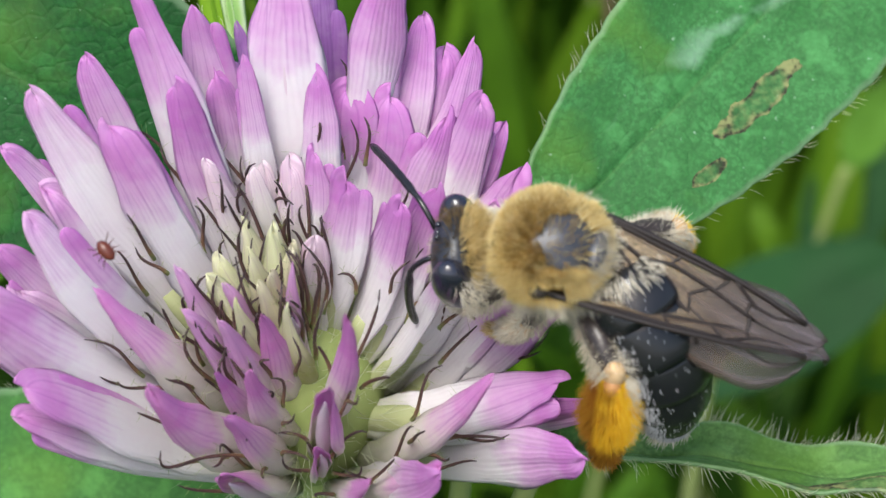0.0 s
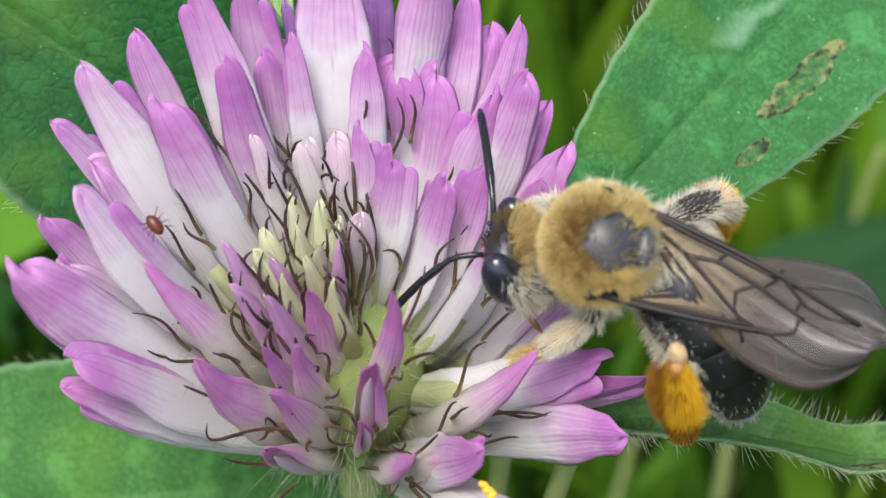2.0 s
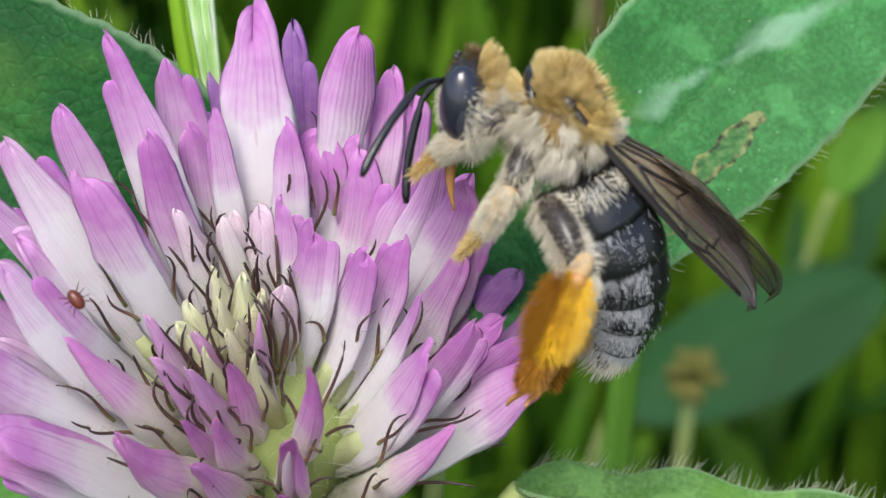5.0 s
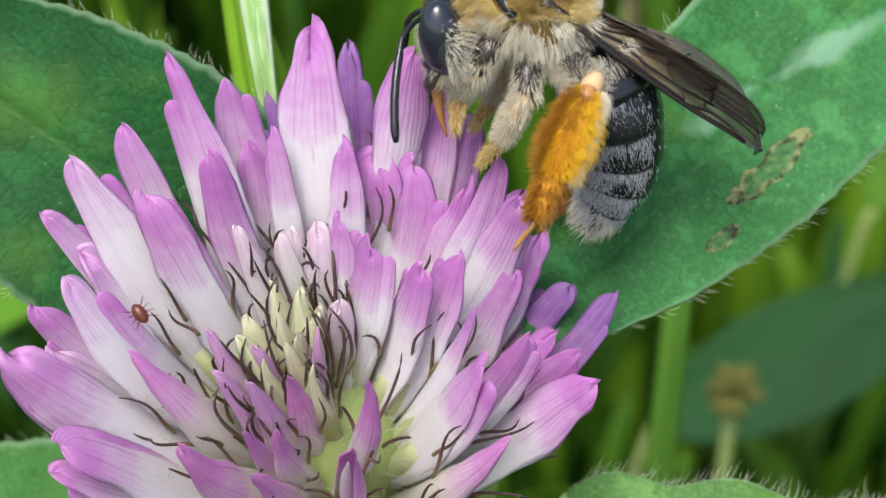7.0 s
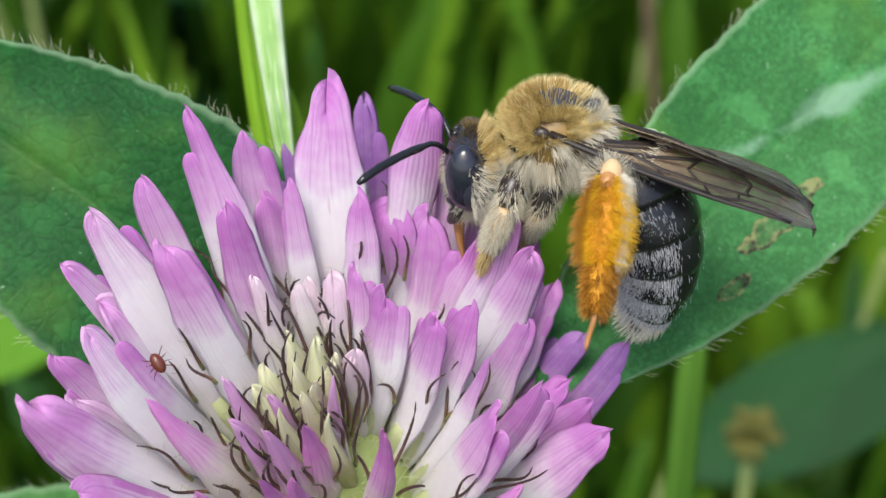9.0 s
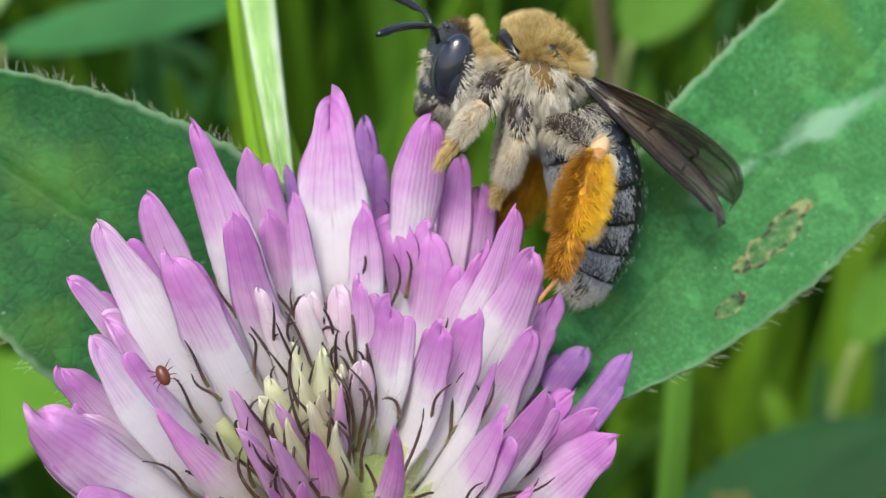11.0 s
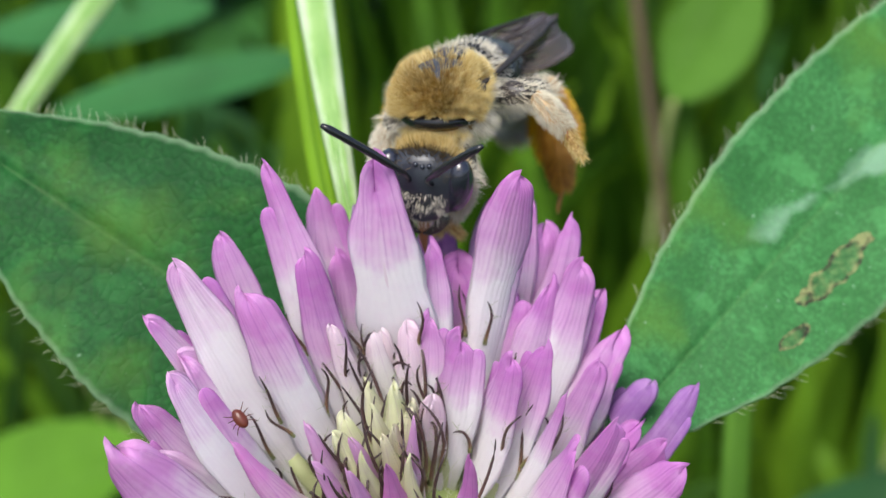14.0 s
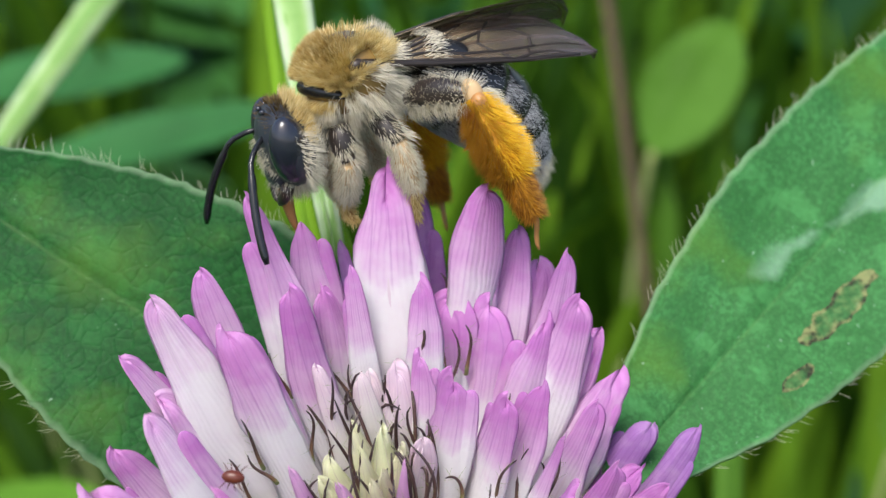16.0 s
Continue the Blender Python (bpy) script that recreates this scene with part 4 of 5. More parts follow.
# head
bm = bmesh.new()
HC = Vector((1.3, 0, -0.78))
ellipsoid(bm, HC, (1.24, 2.28, 2.0), rings=18, sides=28)
head = part("head", mm(bm), HEADSKIN, bee, "black head with pale face hair")
for sy in (1, -1):
    bm = bmesh.new()
    turn = Matrix.Rotation(radians(sy * 12), 3, "Z") @ Matrix.Rotation(radians(sy * -8), 3, "X")
    ellipsoid(bm, HC + Vector((0.14, sy * 1.50, 0.18)), (0.92, 0.80, 1.66), turn, 16, 18)
    part("eye", mm(bm), EYE, head, "glossy black compound eye")
for oy, oz in ((0, 0), (0.32, 0.22), (-0.32, 0.22)):
    bm = bmesh.new()
    ellipsoid(bm, HC + Vector((0.62, oy, 1.72 + oz * 0.5)), (0.13, 0.13, 0.13), rings=6, sides=8)
    part("ocellus", mm(bm), EYE, head)
bm = bmesh.new()
ellipsoid(bm, HC + Vector((0.75, 0, -1.15)), (0.55, 1.0, 0.75), rings=10, sides=14)
part("clypeus", mm(bm), HEADSKIN, head)
for sy in (1, -1):
    bm = bmesh.new()
    tube(bm, bezier(HC + Vector((0.6, sy * 1.0, -1.6)), HC + Vector((0.9, sy * 0.9, -2.1)), HC + Vector((1.1, sy * 0.5, -2.5)), HC + Vector((1.1, sy * 0.05, -2.6)), 7), [0.3, 0.32, 0.3, 0.26, 0.2, 0.14, 0.05], 8)
    part("mandible", mm(bm), LEGSKIN, head, "dark brown jaw")
bm = bmesh.new()
tube(bm, bezier(HC + Vector((0.6, 0, -1.9)), HC + Vector((0.8, 0, -3.0)), HC + Vector((0.8, 0, -3.8)), HC + Vector((0.5, 0, -4.9)), 9), [0.32, 0.33, 0.3, 0.26, 0.22, 0.18, 0.14, 0.1, 0.05], 8)
part("proboscis", mm(bm), TARSUS, head, "dark red-brown tongue")
bm = bmesh.new()
fur(bm, 900, HC, (1.1, 1.75, 2.0), lambda d: 1 if d.x > 0.12 and abs(d.y) < 0.62 and d.z < 0.25 and noise.noise(d * 4.3) > -0.12 else 0, (0.2, 0.6), (0.15, 0, -0.45), 0.013, 0.5)
fur(bm, 1500, HC, (1.0, 2.05, 2.0), lambda d: 1 if d.x < -0.1 and d.z < 0.45 else 0, (0.5, 1.0), (0.1, 0, -0.2), 0.014)
fur(bm, 500, HC + Vector((0.1, 0, 0)), (0.9, 1.5, 2.2), lambda d: 1 if d.z < -0.55 else 0, (0.5, 0.9), (0.3, 0, -0.5), 0.014)
part("face_hair", mm(bm), FUR_PALE, head, "pale cream face hair", "stuff", False)
bm = bmesh.new()
fur(bm, 2200, HC, (1.06, 1.80, 2.02), lambda d: 1 if d.z > 0.05 and d.x < -0.50 else 0, (0.45, 0.95), (-0.05, 0, 0.55), 0.014, 0.4)
fur(bm, 550, HC, (1.10, 1.75, 2.02), lambda d: 1 if d.z > 0.55 and d.x < -0.30 and abs(d.y) < 0.72 else 0, (0.5, 1.0), (-0.15, 0, 0.5), 0.014, 0.35)
part("crown_hair", mm(bm), FUR_STRAW, head, "golden crown hair", "stuff", False)
bm = bmesh.new()
fur(bm, 520, HC, (1.18, 1.70, 2.02), lambda d: (1 if d.x < 0.18 else 0.35) if d.z > 0.50 and -0.3 < d.x < 0.62 and abs(d.y) < 0.74 and not ((d.x - 0.46) ** 2 + (d.y * 1.1) ** 2 < 0.09) else 0, (0.22, 0.50), (0.1, 0, 0.2), 0.013, 0.4)
part("brow_hair", mm(bm), FUR_DARK, head, "short brown hair between the eyes", "stuff", False)
antennae = []
for sy in (1, -1):
    bm = bmesh.new()
    pts = bezier(Vector((0, 0, 0)), Vector((0.9, 0, 0.5)), Vector((1.6, 0, 0.55)), Vector((2.0, 0, 0.3)), 5) + bezier(Vector((2.25, 0, 0.2)), Vector((3.4, 0, -0.2)), Vector((4.6, 0, -0.8)), Vector((5.6, 0, -1.6)), 12)
    rad = [0.12, 0.13, 0.13, 0.13, 0.14] + [0.185 + 0.014 * (k % 2) for k in range(11)] + [0.11]
    tube(bm, pts, rad, 8, Vector((0, 1, 0)))
    ob = part("antenna", mm(bm), CUTICLE, head, "black segmented antenna")
    ob.matrix_basis = pose((HC.x + 1.0) * MM, sy * 0.55 * MM, (HC.z + 0.75) * MM, 0, 0, sy * 25)
    antennae.append(ob)

antenna_l, antenna_r = antennae

# abdomen: overlapping dark rings with grey hair bands
bm = bmesh.new()
spine = bezier(Vector((0.9, 0, 0.3)), Vector((-2.0, 0, 0.8)), Vector((-6.2, 0, 0.8)), Vector((-7.7, 0, -2.5)), 60)
girth = lambda s: 2.4 * (max(0.0, math.sin(math.pi * (0.06 + 0.94 * s) ** 0.8)) ** 0.5) * (1 - 0.10 * s)


def abdomen_ring(s, grow, sides=26):
    i = min(59, max(0, s * 59))
    k = min(58, int(i))
    p = spine[k].lerp(spine[k + 1], i - k)
    t = (spine[k + 1] - spine[k]).normalized()
    n = Vector((0, 1, 0)).cross(t).normalized()
    g = girth(s) + grow
    return [p + Vector((0, 1, 0)) * math.cos(a) * g * 1.02 + n * math.sin(a) * g * 0.95 for a in (2 * math.pi * j / sides for j in range(sides))], p, t, n, g


loft(bm, [abdomen_ring(i / 24, -0.10)[0] for i in range(1, 25)])
abdomen = part("abdomen", mm(bm), CUTICLE, bee, "black abdomen with grey hair bands")
BANDS = (0.04, 0.23, 0.42, 0.58, 0.72, 0.85, 0.985)
for a, b in zip(BANDS, BANDS[1:]):
    bm = bmesh.new()
    rows = [abdomen_ring(a + (b + 0.02 - a) * k / 6, -0.06 + 0.16 * (k / 6) ** 0.7 - (0.09 if k == 6 else 0))[0] for k in range(7)]
    loft(bm, rows, True, (True, True))
    seg = part("tergite", mm(bm), CUTICLE, abdomen, "glossy black body ring")
bm = bmesh.new()
for n, (a, b) in enumerate(zip(BANDS, BANDS[1:])):
    for k in range(6400 if n else 4000):
        low, high = (0.0, 0.86)
        s = a + (b - a) * rng.uniform(low, high)
        ring, p, t, up, g = abdomen_ring(s, 0.05)
        ang = rng.uniform(0, 2 * math.pi)
        # the middle of the back is worn bare
        if math.sin(ang) > 0.35 + 0.3 * rng.random() and rng.random() < 0.985 and n < 5:
            continue
        out = Vector((0, 1, 0)) * math.cos(ang) + up * math.sin(ang)
        root = p + out * g
        if noise.noise(root * 0.9) > 0.30 and rng.random() < 0.85:
            continue
        spike(bm, root - out * 0.03, root + (t * 1.0 + out * 0.10 + jit(0.22)) * rng.uniform(0.12, 0.27), 0.0115)
part("hair_band", mm(bm), FUR_GREY, abdomen, "grey-white hair bands", "stuff", False)
bm = bmesh.new()
fur(bm, 1300, spine[4], (1.3, 2.0, 1.9), lambda d: 1 if d.x < 0.5 else 0, (0.3, 0.7), (-1.3, 0, 0.0))
for k in range(500):
    ring, p, t, up, g = abdomen_ring(rng.uniform(0.86, 0.985), 0.02)
    ang = rng.uniform(0, 2 * math.pi)
    out = Vector((0, 1, 0)) * math.cos(ang) + up * math.sin(ang)
    spike(bm, p + out * g, p + out * (g + 0.15) + t * rng.uniform(0.4, 0.8) + jit(0.15), 0.017)
part("pale_fur", mm(bm), FUR_PALE, abdomen, "pale fur at waist and tip", "stuff", False)

# wings
TIP_L = Vector((-12.1, -0.63, -1.2))


def wing(side):
    o = WING_L if side > 0 else WING_R
    tip = Vector((TIP_L.x, TIP_L.y * side, TIP_L.z))
    a = tip.normalized()
    n = Vector((-0.05, -0.12 * side, 0.98))
    n = (n - a * n.dot(a)).normalized()
    out = n.cross(a) * (1 if n.cross(a).y * side > 0 else -1)
    length = tip.length

    def spot(s, q, drop=0.0):
        """s along the wing, q from the front edge (0) to the rear edge (1)."""
        front = 0.55 * math.sin(math.pi * min(1, s * 0.9)) ** 0.8 if s < 0.9 else 0.55 * math.sin(math.pi * 0.81) ** 0.8 * (1 - ((s - 0.9) / 0.1) ** 2)
        rear = -(0.25 + 3.15 * math.sin(math.pi * min(1.0, s / 1.42)) ** 1.2) * (1 if s < 0.82 else max(0.0, 1 - ((s - 0.82) / 0.18) ** 2) ** 0.5)
        w = front + (rear - front) * q
        wave = 0.10 * math.sin(q * 9 + s * 3) + 0.12 * noise.noise(Vector((s * 4, q * 3, side)))
        return a * (s * length) + out * w + n * (wave * (0.2 + s) - 0.5 * q * q - drop)

    bm = bmesh.new()
    rows = [[spot(0.01 + 0.99 * i / 30, j / 10) for j in range(11)] for i in range(31)]
    loft(bm, rows, False)
    ob = part("forewing", mm(bm), MEMBRANE, bee, "smoky translucent brown wing")
    sol = ob.modifiers.new("thickness", "SOLIDIFY")
    sol.thickness = 0.00002
    # stout veins to the stigma, then cells, then faint folds towards the tip
    veins = (
        (0.17, (0.0, 0.02), (0.30, 0.03), (0.62, 0.03), (0.90, 0.05)), (0.13, (0.0, 0.10), (0.30, 0.11), (0.60, 0.07)),
        (0.13, (0.0, 0.28), (0.16, 0.36), (0.30, 0.42)), (0.11, (0.30, 0.42), (0.40, 0.24), (0.56, 0.24), (0.74, 0.30)),
        (0.11, (0.30, 0.42), (0.44, 0.54), (0.54, 0.62), (0.60, 0.82)), (0.12, (0.0, 0.58), (0.20, 0.70), (0.48, 0.88)),
        (0.09, (0.62, 0.05), (0.72, 0.17), (0.80, 0.16), (0.89, 0.06)), (0.09, (0.42, 0.09), (0.40, 0.24)),
        (0.09, (0.60, 0.08), (0.57, 0.24)), (0.09, (0.70, 0.16), (0.70, 0.29)), (0.09, (0.55, 0.25), (0.50, 0.42), (0.53, 0.62)),
        (0.09, (0.72, 0.30), (0.73, 0.46), (0.66, 0.60), (0.54, 0.62)), (0.10, (0.02, 0.80), (0.20, 0.86), (0.40, 0.95)),
        (0.05, (0.74, 0.30), (0.86, 0.30), (0.95, 0.34)), (0.05, (0.66, 0.60), (0.78, 0.64), (0.90, 0.66)), (0.08, (0.04, 0.46), (0.22, 0.55), (0.42, 0.74)))
    for r, *knots in veins:
        bm = bmesh.new()
        pts = []
        for k in range(15):
            g = k / 14 * (len(knots) - 1)
            ss, qq = (float(np.interp(g, range(len(knots)), [x[c] for x in knots])) for c in (0, 1))
            pts.append(spot(ss + 0.01, qq) + n * 0.02)
        tube(bm, pts, [r * (1 - 0.35 * k / 14) for k in range(15)], 5, n, 0.8)
        part("vein", mm(bm), VEIN, ob, "dark wing vein")
    bm = bmesh.new()
    rows = [[spot(0.02 + 0.70 * i / 20, 0.35 + 0.62 * j / 6, 0.22) for j in range(7)] for i in range(21)]
    loft(bm, rows, False)
    part("hindwing", mm(bm), MEMBRANE, ob, "smoky translucent rear wing")
    ob.matrix_basis = joint(o, 0, 0, 0)
    return ob


wing_l, wing_r = wing(1), wing(-1)


# legs
def limb(name, pts, rad, material, parent, label, hair=0, hair_mat=None, hair_len=(0.3, 0.6)):
    bm = bmesh.new()
    tube(bm, pts, rad, 9, Vector((0.3, 0.2, 1)))
    ob = part(name, mm(bm), material, parent, label)
    if hair:
        bm = bmesh.new()
        for k in range(hair):
            i = rng.uniform(0, len(pts) - 1.001)
            j = int(i)
            p = pts[j].lerp(pts[j + 1], i - j)
            t = (pts[j + 1] - pts[j]).normalized()
            r = rad[j] + (rad[j + 1] - rad[j]) * (i - j)
            d = jit(1)
            d = (d - t * d.dot(t)).normalized()
            spike(bm, p + d * r * 0.9, p + d * (r + rng.uniform(*hair_len)) + t * rng.uniform(0.15, 0.5), 0.018, jit(0.04))
        part("leg_hair", mm(bm), hair_mat, ob, "", "stuff", False)
    return ob


def hind_leg(side):
    f = lambda x, y, z: Vector((x, y * side, z))
    root, knee, ankle, heel, foot = f(0.8, 0.85, 0.65), f(-0.76, 3.70, -0.3), f(-0.76, 3.90, -4.2), f(-0.76, 4.0, -6.3), f(-0.4, 3.6, -7.8)
    bm = bmesh.new()
    tube(bm, bezier(root, root.lerp(knee, 0.3) + f(0, 0.2, 0.5), root.lerp(knee, 0.7) + f(0, 0.2, 0.4), knee, 8), [0.45, 0.55, 0.6, 0.62, 0.6, 0.55, 0.48, 0.35], 10)
    leg = part("hind_leg", mm(bm), LEGSKIN, bee, "hind leg with orange pollen brush")
    bm = bmesh.new()
    ellipsoid(bm, knee + f(-0.05, 0.05, 0.1), (0.48, 0.48, 0.72), rings=10, sides=12)
    part("knee", mm(bm), KNEE, leg, "pale cream knee joint")
    bm = bmesh.new()
    ellipsoid(bm, knee + f(-0.02, 0.34, -0.35), (0.40, 0.46, 0.50), rings=8, sides=10)
    part("knee_plate", mm(bm), TARSUS, leg, "brown knee plate")
    shin = [knee.lerp(ankle, k / 7) for k in range(8)]
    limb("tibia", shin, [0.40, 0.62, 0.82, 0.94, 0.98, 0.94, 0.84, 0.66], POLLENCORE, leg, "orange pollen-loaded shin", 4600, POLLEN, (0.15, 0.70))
    bt = [ankle.lerp(heel, k / 5) for k in range(6)]
    limb("basitarsus", bt, [0.62, 0.62, 0.58, 0.52, 0.44, 0.3], POLLENCORE, leg, "brown-haired foot joint", 1500, POLLENBROWN, (0.15, 0.42))
    toe = bezier(heel, heel + f(0, 0, -0.5), foot + f(0, 0, 0.6), foot, 7)
    limb("tarsus", toe, [0.15, 0.14, 0.13, 0.12, 0.12, 0.11, 0.06], TARSUS, leg, "brown clawed foot")
    bm = bmesh.new()
    for k in range(1300):
        p = knee.lerp(ankle, rng.random() ** 1.2 * 0.95) + f(-0.62, rng.uniform(-0.3, 0.45), 0)
        spike(bm, p + jit(0.12), p + f(-0.42, 0.15, -0.5) + jit(0.28), 0.015)
    t = (knee - root).normalized()
    for k in range(1700):
        d = jit(1)
        d = (d - t * d.dot(t)).normalized()
        p = root.lerp(knee, rng.random())
        spike(bm, p + d * 0.45, p + d * rng.uniform(0.75, 1.25) + t * rng.uniform(0.2, 0.5), 0.018)
    part("pale_hair", mm(bm), FUR_PALE, leg, "", "stuff", False)
    return leg


hind_l, hind_r = hind_leg(1), hind_leg(-1)
hind_l.matrix_basis, hind_r.matrix_basis = joint(HIND_L, 0, 0, 0), joint(HIND_R, 0, 0, 0)


def small_leg(name, root, knee, ankle, foot, side):
    f = lambda v: Vector((v[0], v[1] * side, v[2]))
    root, knee, ankle, foot = f(root), f(knee), f(ankle), f(foot)
    o = root.copy()
    bm = bmesh.new()
    tube(bm, bezier(root - o, root.lerp(knee, 0.3) - o, root.lerp(knee, 0.7) + Vector((0, 0, 0.2)) - o, knee - o, 7), [0.50, 0.60, 0.64, 0.62, 0.56, 0.48, 0.36], 9)
    leg = part(name, mm(bm), LEGSKIN, bee, "dark leg with pale hair")
    shin = [(knee.lerp(ankle, k / 6) - o) for k in range(7)]
    limb("tibia", shin, [0.34, 0.46, 0.52, 0.52, 0.48, 0.42, 0.32], KNEE, leg, "cream hairy shin", 1500, FUR_PALE, (0.10, 0.34))
    toe = bezier(ankle - o, ankle.lerp(foot, 0.3) - o, ankle.lerp(foot, 0.7) + Vector((0, 0, 0.15)) - o, foot - o, 9)
    limb("tarsus", toe, [0.27, 0.28, 0.25, 0.22, 0.19, 0.17, 0.15, 0.13, 0.06], TARSUS, leg, "brown jointed foot", 420, FUR_STRAW, (0.12, 0.3))
    bm = bmesh.new()
    t = (knee - root).normalized()
    for k in range(380):
        d = jit(1)
        d = (d - t * d.dot(t)).normalized()
        p = root.lerp(knee, rng.random() * 1.05) - o
        spike(bm, p + d * 0.48, p + d * rng.uniform(0.66, 0.98) + t * rng.uniform(0.2, 0.6) + Vector((0, 0, -0.2)), 0.018)
    part("pale_hair", mm(bm), FUR_PALE, leg, "", "stuff", False)
    leg.matrix_basis = joint(o, 0, 0, 0)
    return leg, o


front_l, FRONT_L = small_leg("front_leg", (1.7, 0.9, -0.7), (2.4, 1.9, -1.9), (3.5, 1.6, -3.6), (4.2, 1.1, -4.9), 1)
front_r, FRONT_R = small_leg("front_leg", (1.7, 0.9, -0.7), (2.4, 1.9, -1.9), (3.5, 1.6, -3.6), (4.2, 1.1, -4.9), -1)
mid_l, MID_L = small_leg("middle_leg", (0.0, 1.1, -0.9), (0.3, 2.3, -2.2), (1.2, 2.3, -4.3), (2.0, 2.0, -5.6), 1)
mid_r, MID_R = small_leg("middle_leg", (0.0, 1.1, -0.9), (0.3, 2.3, -2.2), (1.2, 2.3, -4.3), (2.0, 2.0, -5.6), -1)


def motions():
    walk(antenna_l, [
        (0.0, joint(ANTENNA_L, -7, 52, -2)),
        (0.5, joint(ANTENNA_L, 2, 13, 24)),
        (1.0, joint(ANTENNA_L, -1, -2, 12)),
        (1.5, joint(ANTENNA_L, -1, -6, 12)),
        (2.0, joint(ANTENNA_L, -0, 5, 12)),
        (2.5, joint(ANTENNA_L, 3, 3, 38)),
        (3.0, joint(ANTENNA_L, -5, 33, -3)),
        (3.5, joint(ANTENNA_L, 17, 23, 64)),
        (6.0, joint(ANTENNA_L, 8, 18, 41)),
        (6.5, joint(ANTENNA_L, 21, 49, 48)),
        (7.0, joint(ANTENNA_L, 23, 36, 61)),
        (7.5, joint(ANTENNA_L, 22, 43, 54)),
        (8.0, joint(ANTENNA_L, 5, 2, 56)),
        (8.5, joint(ANTENNA_L, -2, -13, 38)),
        (9.0, joint(ANTENNA_L, -6, -23, 54)),
        (9.2, joint(ANTENNA_L, -6, -23, 54)),
        (11.3, joint(ANTENNA_L, -6, -23, 54)),
        (11.5, joint(ANTENNA_L, 14, 30, 45)),
        (12.0, joint(ANTENNA_L, 14, 43, 41)),
        (12.25, joint(ANTENNA_L, -21, 11, -8)),
        (12.5, joint(ANTENNA_L, -25, -32, -40)),
        (12.67, joint(ANTENNA_L, -70, -54, -53)),
        (12.83, joint(ANTENNA_L, -159, -73, -14)),
        (13.0, joint(ANTENNA_L, -69, -125, -154)),
        (13.5, joint(ANTENNA_L, -82, -122, -167)),
        (14.0, joint(ANTENNA_L, -86, -118, -154)),
        (14.5, joint(ANTENNA_L, -96, -119, -149)),
        (15.0, joint(ANTENNA_L, -91, -115, -168)),
        (15.5, joint(ANTENNA_L, -70, -57, 118)),
        (15.67, joint(ANTENNA_L, -17, -37, 69)),
        (15.83, joint(ANTENNA_L, 3, -2, 53)),
        (16.0, joint(ANTENNA_L, 17, 36, 48)),
    ])
    walk(antenna_r, [
        (0.0, joint(ANTENNA_R, 5, -19, -56)),
        (0.5, joint(ANTENNA_R, 25, -38, -87)),
        (1.0, joint(ANTENNA_R, 22, -32, -95)),
        (1.5, joint(ANTENNA_R, 33, -41, -98)),
        (2.0, joint(ANTENNA_R, 32, -42, -92)),
        (2.5, joint(ANTENNA_R, 8, -21, -80)),
        (2.8, joint(ANTENNA_R, -8, 11, -48)),
        (3.0, joint(ANTENNA_R, -3, 47, -15)),
        (3.5, joint(ANTENNA_R, 15, 56, 15)),
        (6.0, joint(ANTENNA_R, 15, 56, 15)),
        (6.5, joint(ANTENNA_R, -17, 43, -44)),
        (7.0, joint(ANTENNA_R, -17, 43, -44)),
        (7.5, joint(ANTENNA_R, -17, 43, -44)),
        (8.0, joint(ANTENNA_R, -13, 44, -36)),
        (8.5, joint(ANTENNA_R, -7, 20, -37)),
        (9.0, joint(ANTENNA_R, 9, -27, -56)),
        (9.2, joint(ANTENNA_R, 9, -27, -56)),
        (11.3, joint(ANTENNA_R, 9, -27, -56)),
        (11.5, joint(ANTENNA_R, -12, 21, -52)),
        (12.0, joint(ANTENNA_R, 12, 46, 20)),
        (12.25, joint(ANTENNA_R, -30, 14, -16)),
        (12.5, joint(ANTENNA_R, -51, -29, -27)),
        (13.0, joint(ANTENNA_R, -61, -47, -28)),
        (13.5, joint(ANTENNA_R, -77, -52, -39)),
        (14.0, joint(ANTENNA_R, -61, -59, -50)),
        (14.5, joint(ANTENNA_R, -40, -32, -92)),
        (15.0, joint(ANTENNA_R, -39, -26, -100)),
        (15.25, joint(ANTENNA_R, -34, -36, -62)),
        (15.5, joint(ANTENNA_R, -38, -47, -18)),
        (15.75, joint(ANTENNA_R, -20, -9, -29)),
        (16.0, joint(ANTENNA_R, -7, 31, -29)),
    ])
